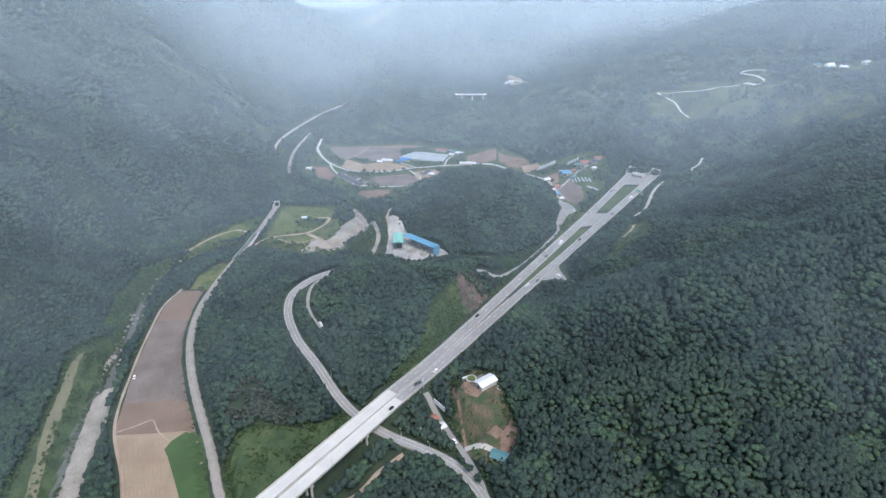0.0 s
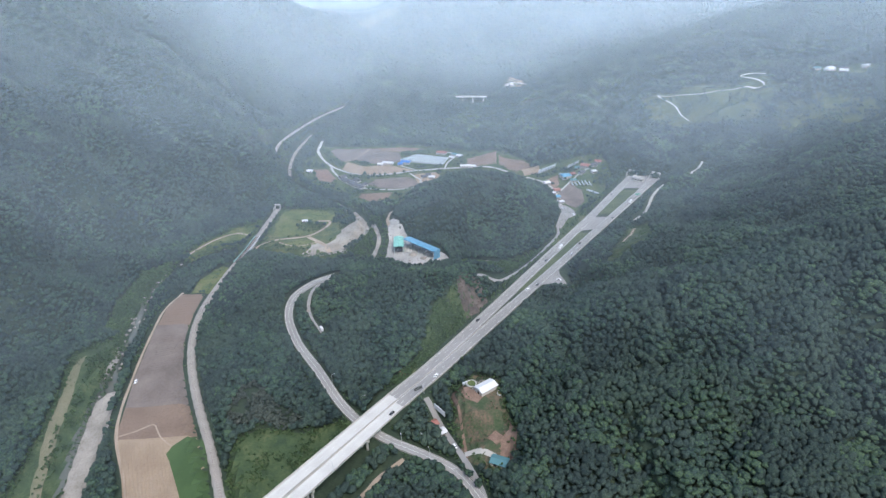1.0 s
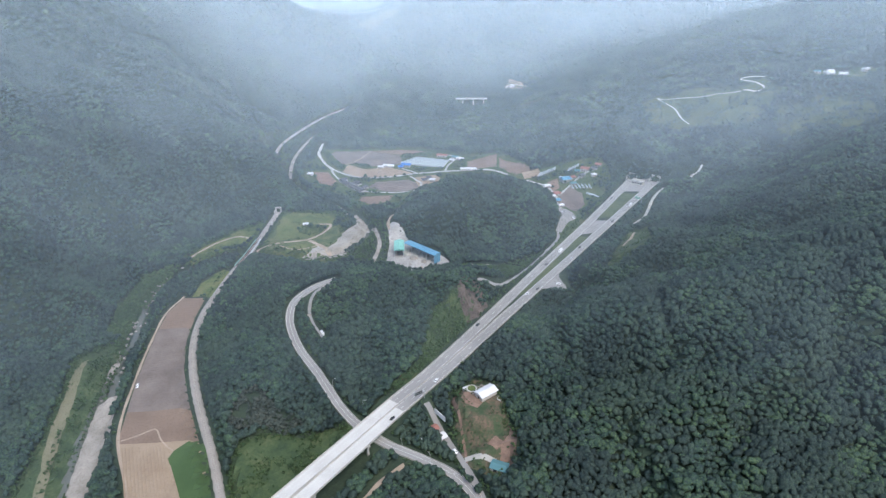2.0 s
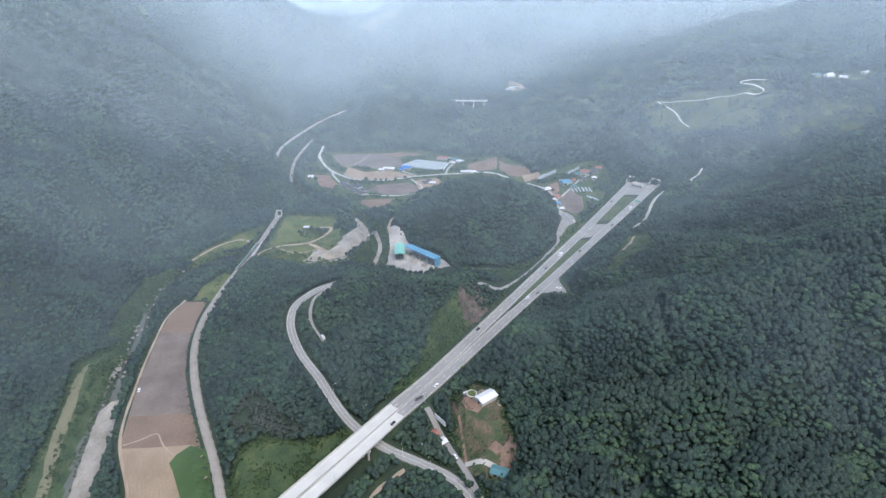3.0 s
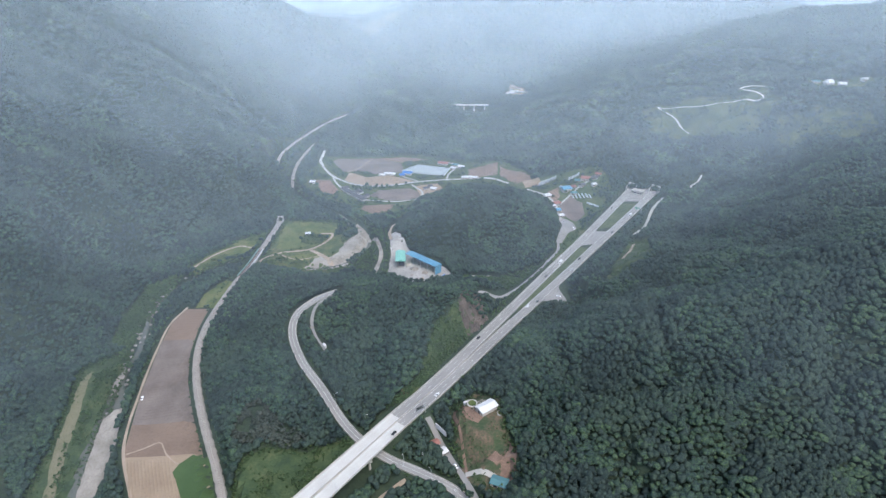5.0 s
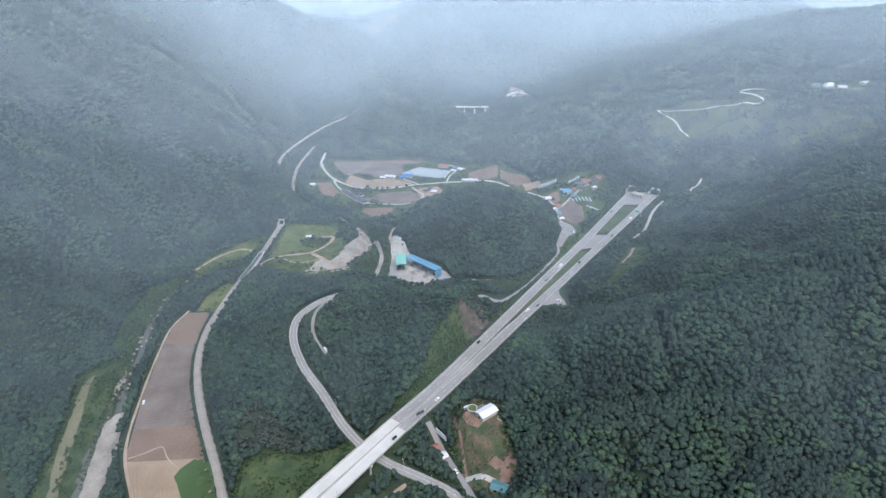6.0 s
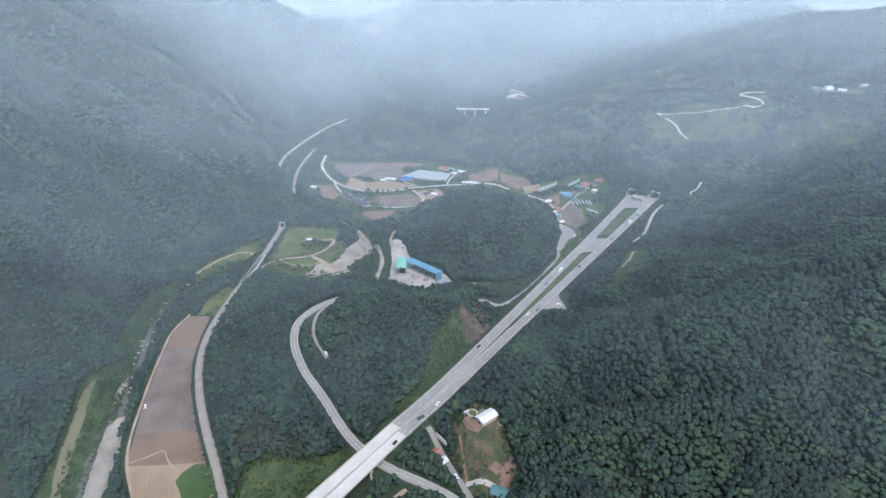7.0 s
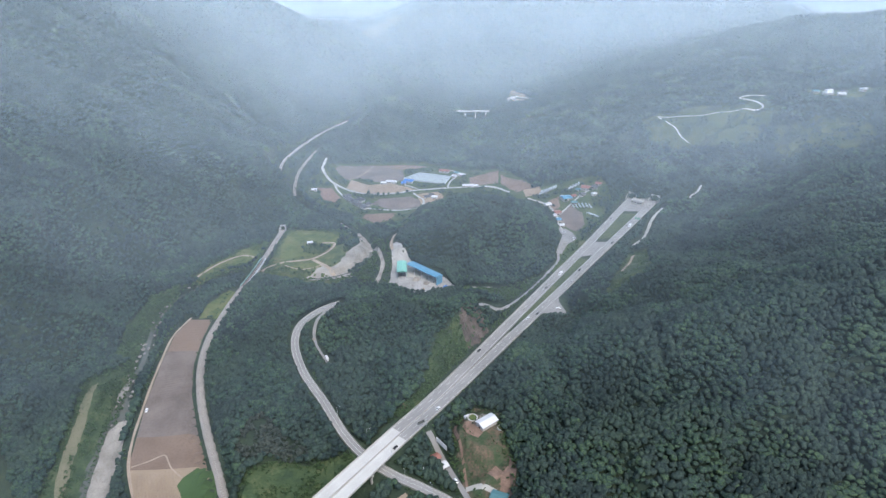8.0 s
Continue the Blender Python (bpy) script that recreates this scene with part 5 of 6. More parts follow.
for xx in np.linspace(-22.8, 22.8, 5):
    part("post", post, hall, at=pose(xx, 0, 0))
for xx in np.linspace(-17, 17, 4):
    part("partition", bm_mesh("partition", box(bmesh.new(), xx, 6, 1.6, 0.5, 8, 3.2), M["concrete"]), hall, "low concrete bay wall")
part("floor_slab", bm_mesh("floor_slab", box(bmesh.new(), 0, 3, 0.1, 46, 16, 0.5), M["concrete"]), hall)
annex = empty("works_annex", pose(-52, 617, 8.1, 0, 0, 4), "works shed with a mint green metal gable roof", "hall")
part("roof", gable_mesh("roof", 24, 10.5, 1.6, 0.5, 0.3, M["green_roof"], 0.0), annex, "mint green metal roof", at=pose(0, 0, 9.6, 0, 0, 90))
for s_ in (-1, 1):
    part("side_wall", bm_mesh("side_wall", box(bmesh.new(), s_ * 5.1, 1.5, 4.8, 0.25, 20, 9.8), M["plaster"] if s_ < 0 else M["green_roof"]), annex)
part("back_wall", bm_mesh("back_wall", box(bmesh.new(), 0, 11.6, 4.8, 10.2, 0.25, 9.8), M["steel"]), annex)
part("machine_box", bm_mesh("machine_box", box(bmesh.new(), 1, -3, 2.1, 6, 7, 4.2), M["tile_roof"]), annex)
for s_ in (-1, 1):
    part("post", post, annex, at=pose(s_ * 4.9, -11.6, -1.2))


def heap(x, y, r_, h, material, name, label, category):
    bm = bmesh.new()
    bmesh.ops.create_cone(bm, segments=18, radius1=r_, radius2=r_ * 0.12, depth=h, cap_ends=True, matrix=pose(0, 0, h / 2 - 0.3))
    bmesh.ops.subdivide_edges(bm, edges=bm.edges[:], cuts=2, use_grid_fill=True)
    for v in bm.verts:
        n_ = noise.noise(Vector((v.co.x * 0.4 + x, v.co.y * 0.4 + y, v.co.z * 0.4)))
        v.co += Vector((v.co.x, v.co.y, 0)) * 0.18 * n_ + Vector((0, 0, 0.3 * n_ * min(1, max(0, v.co.z))))
    ob = new(name, bm_mesh(name, bm, M[material], True))
    ob.matrix_basis = pose(x, y, float(H(x, y)) + 0.2)
    return tagged(ob, label, category)


heap(-35, 604, 5.5, 3.2, "gravel", "sand_heap", "pale heap of sand in the works hall", "heap")
heap(-23, 596, 4.6, 2.8, "gravel", "sand_heap", "pale heap of gravel in the works hall", "heap")
heap(-42, 613, 4.0, 2.6, "concrete", "sand_heap", "white heap of crushed stone in the works hall", "heap")
heap(-1, 588, 3.6, 3.0, "tarp", "covered_heap", "heap covered with a bright blue tarpaulin", "heap")
heap(-6, 586, 2.8, 2.2, "gravel", "sand_heap", "small pale gravel heap on the yard", "heap")
heap(-38, 590, 2.4, 1.6, "gravel", "sand_heap", "small pale gravel heap on the yard", "heap")
heap(-26, 583, 2.6, 1.5, "dirt", "sand_heap", "small brown earth heap on the yard", "heap")

heap(-127, 473, 2.4, 1.2, "pale_gravel", "rubble_heap", "pale heap of rubble on the disused road", "heap")

# ---- white vaulted building above the highway ----
wb = empty("white_hall", pose(31, 352, 31.2, 0, 0, -53), "white gabled hall on a walled terrace", "building")
part("wall", bm_mesh("wall", box(bmesh.new(), 0, 0, 1.7, 8.6, 14.6, 4.0), M["plaster"]), wb)
part("roof", gable_mesh("roof", 15.0, 8.9, 1.7, 0.45, 0.25, M["white"], 0.0), wb, "white sheet roof", at=pose(0, 0, 3.75, 0, 0, 90))
part("door", bm_mesh("door", box(bmesh.new(), 0, -7.34, 1.3, 1.8, 0.1, 2.4), M["glass"]), wb)
for k in (-4.5, -1.5, 1.5, 4.5):
    part("window", bm_mesh("window", box(bmesh.new(), -4.33, k, 1.9, 0.1, 1.6, 1.2), M["glass"]), wb)
terrace = empty("terrace", pose(31, 352, 31.0, 0, 0, -53), "stepped stone terrace wall in front of the hall", "wall")
for k, (o, hgt) in enumerate(((-6.2, 1.2), (-8.6, 0.4), (-11.0, -0.5))):
    part("step_wall", bm_mesh("step_wall", box(bmesh.new(), o, -0.5, hgt - 1.2, 0.7, 15 - k, 2.2), M["gravel"]), terrace)
for (x, y, r_) in ((20.5, 359, 4.4), (41.5, 348, 2.8)):
    bm = bmesh.new()
    bmesh.ops.create_cone(bm, segments=20, radius1=r_, radius2=r_ * 0.96, depth=1.6, cap_ends=True, matrix=pose(0, 0, 0.3))
    ob = new("round_bed", bm_mesh("round_bed", bm, M["concrete"]))
    ob.matrix_basis = pose(x, y, float(H(x, y)))
    tagged(ob, "round pale stone terrace beside the white hall", "terrace")
    bm = bmesh.new()
    bmesh.ops.create_cone(bm, segments=16, radius1=r_ * 0.72, radius2=r_ * 0.7, depth=0.3, cap_ends=True, matrix=pose(0, 0, 1.2))
    part("planting", bm_mesh("planting", bm, M["grass"]), ob, "green planted centre")
cont = empty("container", pose(17, 366.5, float(H(17, 366.5)), 0, 0, 25), "white storage container beside the terrace", "container")
part("body", bm_mesh("body", box(bmesh.new(), 0, 0, 1.3, 6, 2.4, 2.6), M["white"]), cont)
part("door", bm_mesh("door", box(bmesh.new(), 3.02, 0, 1.3, 0.06, 2.2, 2.3), M["steel"]), cont)

# ---- sheds and huts below the yard ----
sh = empty("shed", pose(37, 294.5, float(H(37, 294.5)), 0, 0, -22), "low shed with a dark green sheet roof", "shed")
part("wall", bm_mesh("wall", box(bmesh.new(), 0, 0, 1.4, 11, 7.5, 3.4), M["plaster"]), sh)
part("roof", gable_mesh("roof", 11, 7.5, 1.1, 0.6, 0.2, M["teal_roof"], 0.0), sh, "dark green sheet roof", at=pose(0, 0, 3.1))
part("door", bm_mesh("door", box(bmesh.new(), -2, -3.8, 1.2, 2.4, 0.1, 2.2), M["glass"]), sh)
house(-8, 334, 5.5, 5, 2.6, 35, "red_roof", "small hut with a rusty red roof beside the access road", 0.0, 1.3)
house(-1.8, 327, 4.8, 5.2, 2.5, 35, "white", "small hut with a white roof beside the access road", 0.0, 1.0)
house(-178, 705, 6, 4, 2.5, 10, "white", "small white-roofed hut in the meadow", 0.0, 0.9)
wl = empty("retaining_wall", pose(-3.6, 342, 20.5, 0, 0, -51), "long white retaining wall above the access road", "wall")
for k in range(4):
    part("panel", bm_mesh("panel", box(bmesh.new(), -4.8 + 3.2 * k, 0, 0, 3.12, 0.5, 4.2), M["white"]), wl)

# ---- village and farms ----
for x, y, w, d, h, rz, roof, lab in (
        (170, 799, 13, 11, 4.5, 15, "blue_roof", "house with a light blue sheet roof in the village"),
        (199, 811, 13, 10, 3.6, -20, "red_roof", "house with an orange-red tiled roof in the village"),
        (152.5, 767, 9, 8, 3.4, 30, "red_roof", "house with a red roof at the village crossroads"),
        (149.5, 744, 8, 7, 3.2, 10, "blue_roof", "small house with a blue roof beside the lane"),
        (143, 791, 9, 7, 3.2, 20, "white", "pale-roofed house beside the village lane"),
        (178, 784, 8, 6, 3.0, 5, "teal_roof", "small house with a teal roof"),
        (210, 806, 8, 7, 3.0, -30, "tile_roof", "small house with a dark roof at the woods"),
        (188, 812, 7, 6, 3.0, 0, "teal_roof", "small outbuilding with a teal roof"),
        (151, 722, 6, 5, 2.8, 15, "white", "small white outbuilding beside the road"),
        (166, 806, 7, 6, 2.8, -15, "white", "small pale-roofed village house"),
        (191, 796, 8, 6, 3.0, 35, "tile_roof", "small dark-roofed village house"),
        (206, 790, 6, 5, 2.6, 20, "white", "small white village shed"),
        (147, 758, 5, 4, 2.6, 25, "white", "small white hut at the crossroads"),
        (216, 812, 8, 6, 3.0, -20, "red_roof", "small house with a red roof below the woods"),
        (180, 799, 6, 5, 2.6, 10, "red_roof", "small red-roofed shed in the village"),
        (-100, 905, 8, 5, 2.6, -12, "white", "small pale shed in the fields"),
        (12, 925, 7, 6, 2.8, -25, "white", "small pale farm shed"),
        (45, 880, 7, 5, 2.6, 8, "white", "small pale shed beside the farm road"),
        (-4, 947, 16, 8, 3.4, -12, "red_roof", "long farmhouse with a faded red roof"),
        (17, 937, 9, 7, 3.2, -30, "teal_roof", "farmhouse with a teal roof"),
        (25, 929, 10, 6, 3.0, -25, "white", "farm outbuilding with a pale roof"),
        (-29, 842, 8, 6, 3.0, 20, "tile_roof", "small dark-roofed farmhouse in a bare yard"),
        (-18, 840, 8, 6, 3.0, -10, "white", "small pale-roofed farmhouse in a bare yard"),
        (-23, 850, 7, 5, 2.8, 5, "tile_roof", "small outbuilding beside the farmhouse"),
        (-88, 907, 17, 6, 3.0, -12, "white", "long white-roofed barn in the fields"),
        (-60, 905, 14, 10, 3.6, -15, "tarp", "barn with a bright blue sheet roof"),
        (-68, 899, 7, 7, 2.8, 10, "tarp", "small barn with a blue sheet roof"),
        (33, 884, 16, 5, 2.8, 5, "white", "long pale shed beside the farm road"),
        (-206, 880, 8, 6, 2.8, 0, "white", "small white shed beside the railway"),
        (573, 925, 12, 9, 3.6, 15, "white", "white-roofed house on the far terrace"),
        (590, 918, 10, 8, 3.4, -15, "white", "white-roofed house on the far terrace"),
        (600, 932, 10, 7, 3.4, 30, "tile_roof", "dark-roofed house on the far terrace"),
        (560, 935, 9, 7, 3.2, 0, "teal_roof", "teal-roofed house on the far terrace"),
        (582, 938, 9, 7, 3.2, 10, "white", "small white house on the far terrace"),
        (630, 930, 14, 7, 3.2, 25, "white", "long white shed on the far terrace"),
        (-290, 1938, 40, 12, 6, 5, "white", "distant long white hall up the valley"), (-262, 1948, 30, 10, 6, 0, "white", "distant white hall up the valley"),
        (-275, 1960, 24, 10, 5, 10, "white", "distant pale building up the valley"), (-210, 1990, 14, 10, 5, 20, "white", "distant pale house up the valley"),
        (150, 1360, 8, 6, 3.0, 10, "concrete", "pale hut in the far clearing"), (138, 1352, 7, 6, 3.0, -10, "concrete", "pale hut at the clearing's edge")):
    house(x, y, w, d, h, rz, roof, lab, 1.0, 1.7)
for x, y, w, d, rz in ((-146, 846, 15, 8, -50), (-137, 838, 9, 7, 40), (-133, 829, 16, 8, -48), (-121, 815, 14, 8, -45), (-152, 858, 11, 7, 42), (-128, 842, 10, 7, -48), (-116, 823, 9, 7, 42)):
    house(x, y, w, d, 3.4, rz, "tile_roof", "traditional house with a dark tiled hipped roof", 1.6, 2.4, "traditional compound")
u = np.array((0.955, -0.296))
n_ = np.array((0.296, 0.955))
for k in range(6):
    c_ = np.array((-28, 920)) + n_ * (k - 2.5) * 5.6 + u * (k - 2) * 1.5
    polytunnel(c_[0], c_[1], 5.7, 70 - 3 * k, -107.2, "long milky film greenhouse in a joined block", "greenhouse block", 2.4)
for k in range(7):
    polytunnel(139 + 3.6 * k, 832 + 0.9 * k, 3.2, 15, -22, "small white film greenhouse in the village", "village greenhouses", 1.8)
for k in range(4):
    polytunnel(180 + 4 * k, 828 + 0.6 * k, 3.0, 13, -25, "small white film greenhouse at the woods", "upper greenhouses", 1.8)
for k in range(6):
    polytunnel(176 + 4.2 * k, 780 - 2.4 * k, 2.4, 13, 4, "narrow film greenhouse in a village garden", "garden greenhouses", 1.5)
for k in range(3):
    polytunnel(196 + 2.5 * k, 752 - 3.5 * k, 2.4, 14, 48, "narrow white film greenhouse beside the field", "field greenhouses", 1.5)

# ---- far viaduct ----
via = empty("viaduct", pose(50, 1278, 0, 0, 0, 0), "distant pale viaduct across a side valley", "bridge")
part("deck", bm_mesh("deck", box(bmesh.new(), 0, 0, 15.5, 80, 9, 1.6), M["concrete"]), via)
part("parapet", bm_mesh("parapet", box(bmesh.new(), 0, -4.6, 16.8, 80, 0.4, 1.4), M["white"]), via)
for k in range(4):
    part("pier", bm_mesh("pier", box(bmesh.new(), -33 + 22 * k, 0, 6.5, 2.2, 4, 18), M["concrete"]), via)

# ---- vehicles ----
def on_road(L, y, side):
    i = int(np.argmin(np.abs(L[:, 1] - y)))
    n_ = frame_of(L)[i]
    return L[i][0] + n_[0] * side, L[i][1] + n_[1] * side, L[i][2] + 0.06, math.degrees(math.atan2(-n_[0], n_[1])) * -1 + 0


for L, y, side, paint, lab, big in (
        (HIGHWAY_R, 335, -1.9, 1, "black car driving on the bridge", False), (HIGHWAY_R, 378, -1.9, 0, "white car on the highway", False),
        (HIGHWAY_L, 451, 1.9, 1, "black car on the highway", False), (HIGHWAY_R, 503, 1.9, 0, "white car on the highway", False),
        (HIGHWAY_R, 514, -1.9, 3, "dark grey car beside the lay-by", False), (HIGHWAY_L, 559, -1.9, 3, "dark grey car on the highway", False),
        (HIGHWAY_R, 574, -1.9, 2, "silver car on the highway", False), (HIGHWAY_R, 595, 1.9, 1, "black car on the highway", False),
        (HIGHWAY_L, 590, -1.9, 0, "white lorry on the highway", True), (HIGHWAY_R, 662, -1.9, 3, "dark grey car on the highway", False),
        (HIGHWAY_R, 708, -1.9, 0, "white lorry near the tunnel", True), (HIGHWAY_L, 728, 1.9, 3, "dark grey car near the tunnel", False)):
    x, y_, z, _ = on_road(L, y, side)
    car(x, y_, z, -36, paint, lab, big)
car(114, 521, float(H(114, 521)) + 0.35, 70, 0, "white car parked in the lay-by")
car(-257.5, 396, float(H(-257.5, 396)) + 0.5, 12, 0, "white car parked on the field lane")
car(7.2, 311.5, float(H(7.2, 311.5)) + 0.45, 28, 0, "white car parked on the access road")
car(-110, 447.5, float(H(-110, 447.5)) + 0.6, 28, 2, "pale box truck parked on the disused road", True)
car(158, 676, float(H(158, 676)) + 0.6, 10, 0, "white car on the village road")
car(150, 700, float(H(150, 700)) + 0.5, 80, 2, "silver car parked beside the village road")

# ---- boulders in the stream ----
rs = np.random.default_rng(5)
for k in range(70):
    q = RIVER[int(rs.integers(int(len(RIVER) * 0.16), int(len(RIVER) * 0.42)))]
    x, y = q[0] + rs.uniform(-7, 7), q[1] + rs.uniform(-7, 7)
    bm = bmesh.new()
    bmesh.ops.create_icosphere(bm, subdivisions=1, radius=rs.uniform(0.8, 2.3))
    for v in bm.verts:
        v.co *= rs.uniform(0.7, 1.25)
        v.co.z *= 0.6
    ob = new("boulder", bm_mesh("boulder", bm, M["gravel"]))
    ob.matrix_basis = pose(x, y, float(H(x, y)) + 0.5, 0, 0, rs.uniform(0, 360))
    tagged(ob, "pale weathered boulder in the stream", "boulder", "boulders in the stream")

# ---- single trees ----
def tree(x, y, s, label, material="leaf"):
    z = float(H(x, y))
    e = empty("tree", pose(x, y, z, 0, 0, rs.uniform(0, 360)), label, "tree", "roadside trees")
    bm = bmesh.new()
    bmesh.ops.create_cone(bm, segments=7, radius1=0.13 * s, radius2=0.05 * s, depth=1.7 * s, cap_ends=True, matrix=pose(0, 0, 0.75 * s))
    for a in range(3):
        bmesh.ops.create_cone(bm, segments=5, radius1=0.06 * s, radius2=0.02 * s, depth=0.9 * s, cap_ends=True, matrix=pose(0.22 * s * math.cos(2.1 * a), 0.22 * s * math.sin(2.1 * a), 1.3 * s, 35 * math.sin(2.1 * a), 35 * math.cos(2.1 * a), 0))
    part("trunk", bm_mesh("trunk", bm, M["bark"]), e)
    V0, F0 = clump_proto(rs, 14, "ico")
    part("crown", from_arrays("crown", V0 * (s, s, s * 1.1) + (0, 0, 1.75 * s), F0, M[material]), e)
    return e


for x, y, s in ((-66, 318, 2.9), (-58, 322, 2.6), (-71, 308, 3.1), (-20, 328, 2.7), (-14, 322, 2.4), (-8, 318, 2.8), (-22, 336, 2.5), (16, 284, 2.6), (12, 290, 2.2), (22, 276, 2.7), (-14, 340, 2.4), (4, 334, 2.2), (48, 296, 3.0), (50, 284, 2.8), (-234, 288, 3.2), (-240, 300, 3.6), (-230, 274, 3.2), (-243, 308, 2.8), (-150, 690, 2.6), (-160, 694, 2.4), (-170, 698, 2.4), (-184, 690, 2.2), (-100, 800, 2.4), (-106, 803, 2.2), (-112, 846, 2.4), (-120, 866, 2.6), (-104, 860, 2.2), (-96, 858, 2.0), (-88, 857, 2.2), (-74, 858, 1.9), (-60, 862, 2.1), (-200, 905, 2.4), (-196, 868, 2.6), (-190, 842, 2.8), (-176, 830, 2.6), (-160, 818, 2.8), (-150, 806, 2.6), (-136, 800, 2.4), (-118, 790, 2.5), (-66, 770, 2.3), (-60, 760, 2.5), (168, 792, 2.2), (183, 806, 2.4), (158, 816, 2.2), (203, 800, 2.3), (196, 822, 2.5), (150, 786, 2.1), (140, 778, 2.4), (192, 730, 2.4), (186, 716, 2.2), (178, 704, 2.4), (196, 742, 2.0), (-30, 862, 2.0), (-10, 858, 2.2), (28, 920, 2.2), (8, 935, 2.0)):
    tree(x, y, s, "leafy green tree beside the lane")


# ---- groves and hedges round the farms and the village ----
def taken(x, y, margin):
    """True where a thing stands, by the outline of its parts."""
    r = np.zeros(len(x), bool)
    for ob in bpy.data.objects:
        if ob.type == "MESH" and ob.parent is not None and ob.parent.type == "EMPTY" and ob.parent.name.split(".")[0] in ("house", "greenhouse", "control_building", "tunnel_portal"):
            c = [ob.parent.matrix_basis @ ob.matrix_basis @ v.co for v in ob.data.vertices]
            cx, cy = [q.x for q in c], [q.y for q in c]
            r |= (x > min(cx) - margin) & (x < max(cx) + margin) & (y > min(cy) - margin) & (y < max(cy) + margin)
    return r


def grove(name, poly, gap, size, thin_, protos, label, leaves):
    P = np.array(poly)
    gx, gy = np.meshgrid(np.arange(P[:, 0].min(), P[:, 0].max(), gap), np.arange(P[:, 1].min(), P[:, 1].max(), gap))
    x, y = (q.ravel() + rng.uniform(-0.45, 0.45, q.size) * gap for q in (gx, gy))
    keep = inside(x, y, poly) & (rough(x, y, 60, 5.0) + rng.uniform(-0.4, 0.4, len(x)) > thin_)
    x, y = x[keep], y[keep]
    keep = ~taken(x, y, 3.0)
    for field in FARM_FIELDS + [FAN]:
        keep &= ~inside(x, y, field) & (near_line(x, y, np.array(field + field[:1], float))[0] > 2.2)
    for L, w in TRACKS:
        keep &= near_line(x, y, L)[0] > w / 2 + 4.0
    for line, w in ((HIGHWAY_L, 10), (HIGHWAY_R, 10), (RIVER, 9), (RAIL_FAR, 7)):
        keep &= near_line(x, y, line)[0] > w
    return forest(name, rng, x[keep], y[keep], protos, size, label, leaves, "trees", 1.0)


grove("grove_farm", FARM, 4.2, 2.0, 0.1, SMALL, "dark green trees between farm lanes and fields", "leaf")
grove("hedge_farm", FARM, 3.2, 1.4, -0.2, FARP, "light green hedges and bushes round the farm fields", "bush")
grove("grove_village", VILLAGE, 4.2, 2.1, 0.05, SMALL, "dark green trees among the village gardens", "leaf")
grove("hedge_village", VILLAGE, 3.2, 1.2, 0.0, FARP, "light green bushes in the village gardens", "bush")


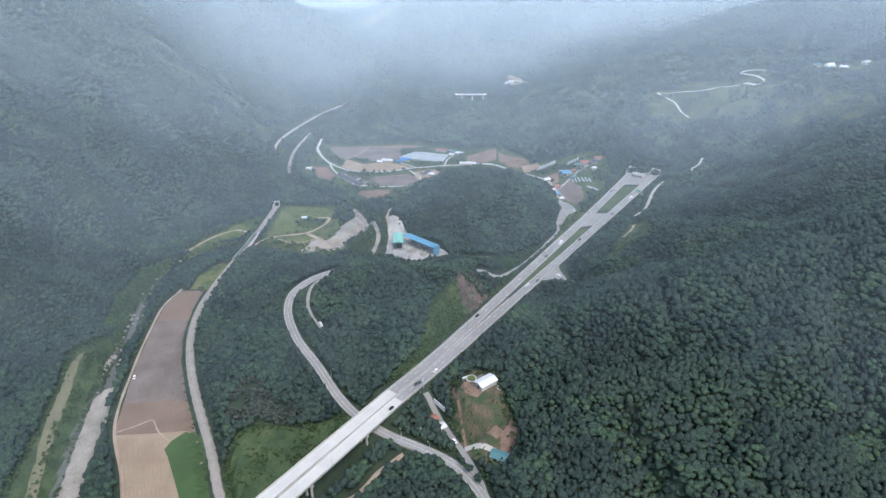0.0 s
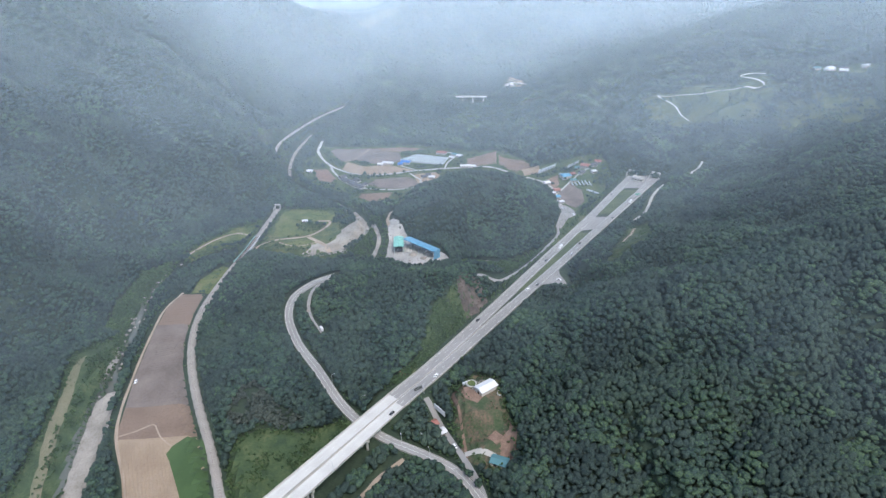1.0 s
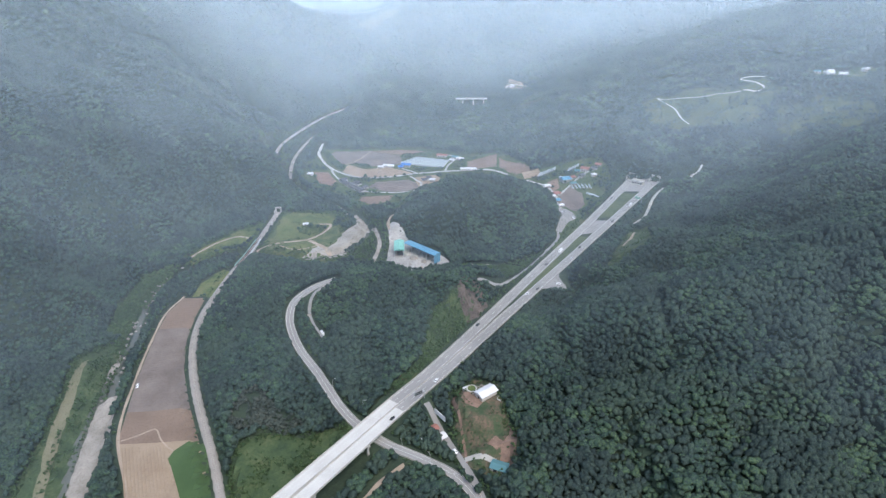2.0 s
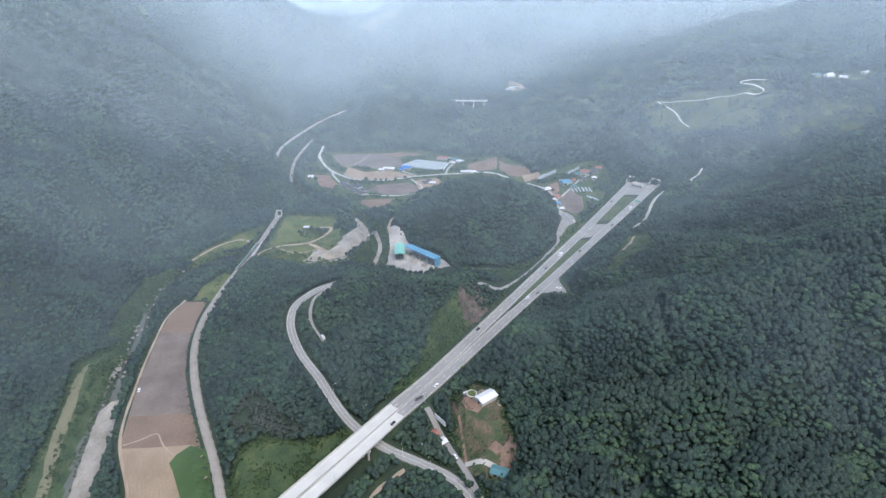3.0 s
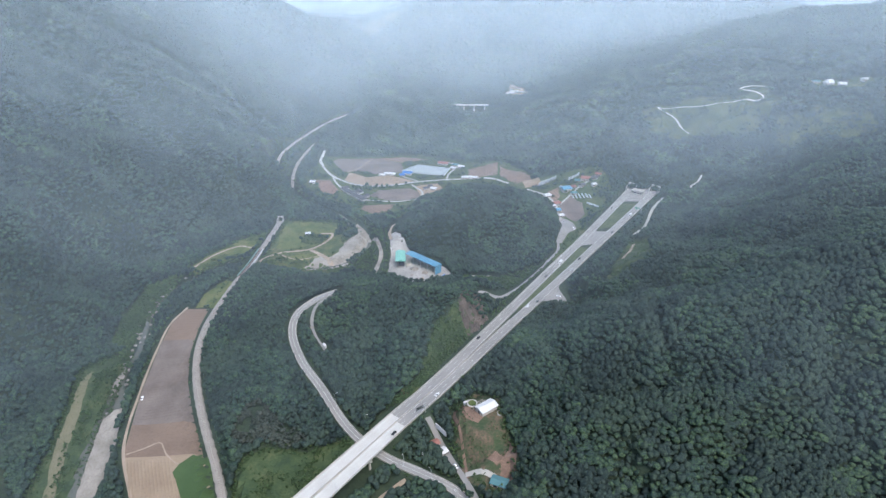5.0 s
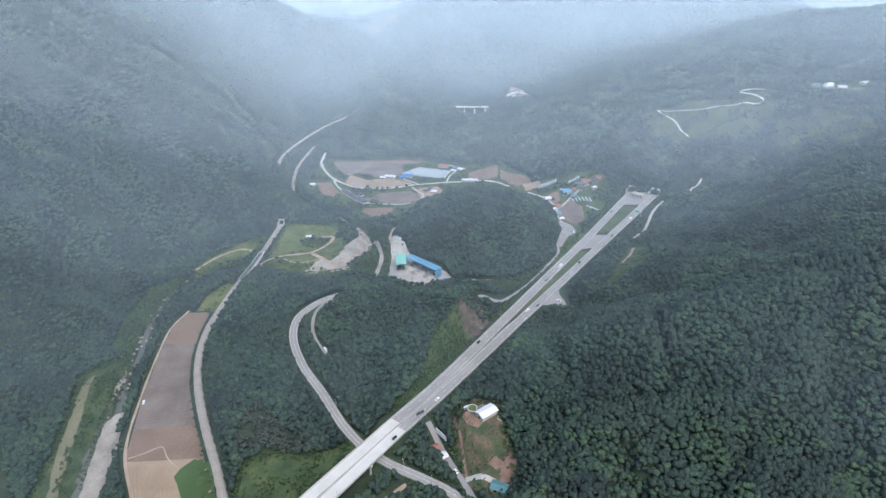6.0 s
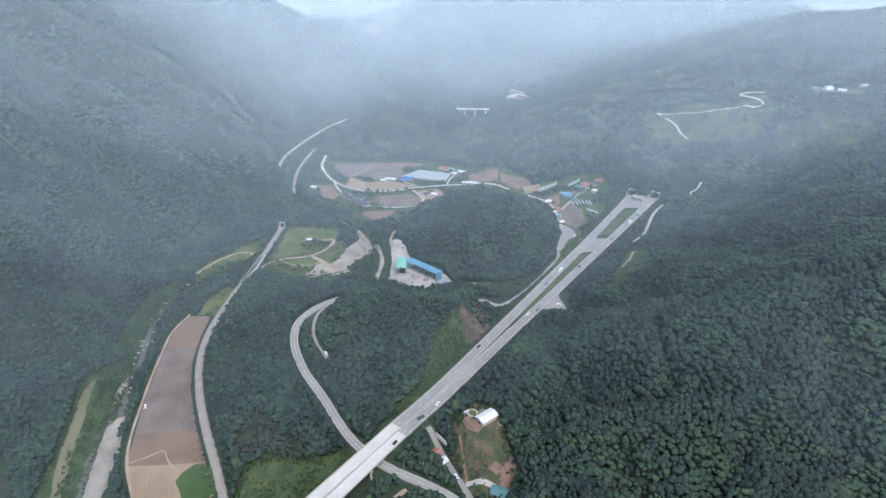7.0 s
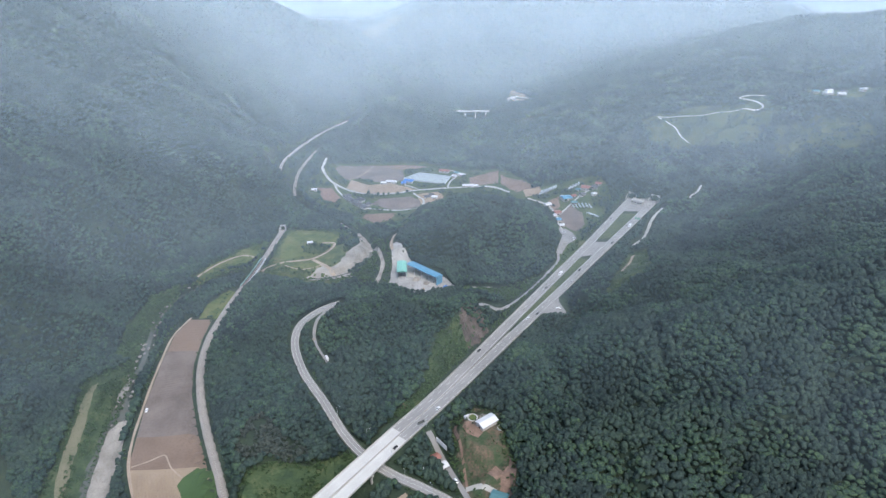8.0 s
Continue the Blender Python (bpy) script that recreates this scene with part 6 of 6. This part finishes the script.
# ================= haze: tinted see-through sheets across the valley stand in for it ===
def haze_sheet_material():
    """Pale blue see-through sheet standing in for haze, thinning out where its density does."""
    m = bpy.data.materials.new("haze_sheet_tint")
    m.use_nodes = True
    m.cycles.use_bump_map_correction = False
    nt = m.node_tree
    nt.nodes.remove(nt.nodes["Principled BSDF"])
    out = nt.nodes["Material Output"]
    dens = nt.nodes.new("ShaderNodeAttribute")
    dens.attribute_name = "veil"
    geo = nt.nodes.new("ShaderNodeNewGeometry")
    noi = nt.nodes.new("ShaderNodeTexNoise")
    noi.inputs["Scale"].default_value, noi.inputs["Detail"].default_value = 0.003, 2
    nt.links.new(geo.outputs["Position"], noi.inputs["Vector"])
    uneven = nt.nodes.new("ShaderNodeMapRange")
    uneven.inputs["From Min"].default_value, uneven.inputs["From Max"].default_value = 0.3, 0.7
    uneven.inputs["To Min"].default_value, uneven.inputs["To Max"].default_value = 0.88, 1.1
    nt.links.new(noi.outputs["Fac"], uneven.inputs["Value"])
    mul = nt.nodes.new("ShaderNodeMath")
    mul.operation = "MULTIPLY"
    nt.links.new(dens.outputs["Fac"], mul.inputs[0])
    nt.links.new(uneven.outputs[0], mul.inputs[1])
    clear, dif = (nt.nodes.new("ShaderNodeBsdf" + k) for k in ("Transparent", "Diffuse"))
    # the haze's pale blue is this colour, lit as if facing up
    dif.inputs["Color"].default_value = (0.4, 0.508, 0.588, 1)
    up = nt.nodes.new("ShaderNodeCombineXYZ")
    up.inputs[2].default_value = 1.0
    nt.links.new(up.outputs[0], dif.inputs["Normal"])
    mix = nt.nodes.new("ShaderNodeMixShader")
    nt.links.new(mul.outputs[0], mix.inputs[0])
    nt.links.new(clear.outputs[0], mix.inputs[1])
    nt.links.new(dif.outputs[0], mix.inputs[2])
    nt.links.new(mix.outputs[0], out.inputs["Surface"])
    return m


M["mist"] = haze_sheet_material()
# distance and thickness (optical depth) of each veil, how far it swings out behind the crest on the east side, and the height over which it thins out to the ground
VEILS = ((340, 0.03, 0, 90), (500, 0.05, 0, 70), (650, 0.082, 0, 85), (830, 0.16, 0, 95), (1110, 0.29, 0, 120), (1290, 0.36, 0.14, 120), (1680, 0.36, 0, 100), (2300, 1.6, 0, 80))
# each arc is an added sheet that tints everything beyond it like haze
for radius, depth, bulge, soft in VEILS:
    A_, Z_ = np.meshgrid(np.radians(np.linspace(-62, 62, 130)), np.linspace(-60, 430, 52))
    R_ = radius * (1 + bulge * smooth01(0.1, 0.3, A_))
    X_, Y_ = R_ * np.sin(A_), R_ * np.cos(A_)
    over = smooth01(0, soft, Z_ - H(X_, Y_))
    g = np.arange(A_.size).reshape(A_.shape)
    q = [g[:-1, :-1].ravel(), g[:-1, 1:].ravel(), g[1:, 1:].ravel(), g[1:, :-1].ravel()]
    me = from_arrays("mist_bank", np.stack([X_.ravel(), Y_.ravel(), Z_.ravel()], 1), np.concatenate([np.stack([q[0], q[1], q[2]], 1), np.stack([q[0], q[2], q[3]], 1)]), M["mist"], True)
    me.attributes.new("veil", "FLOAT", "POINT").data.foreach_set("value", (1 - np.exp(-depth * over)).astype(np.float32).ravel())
    tagged(new("mist_bank", me), "thin pale blue sheet standing in for haze across the valley", "haze", kind="stuff")
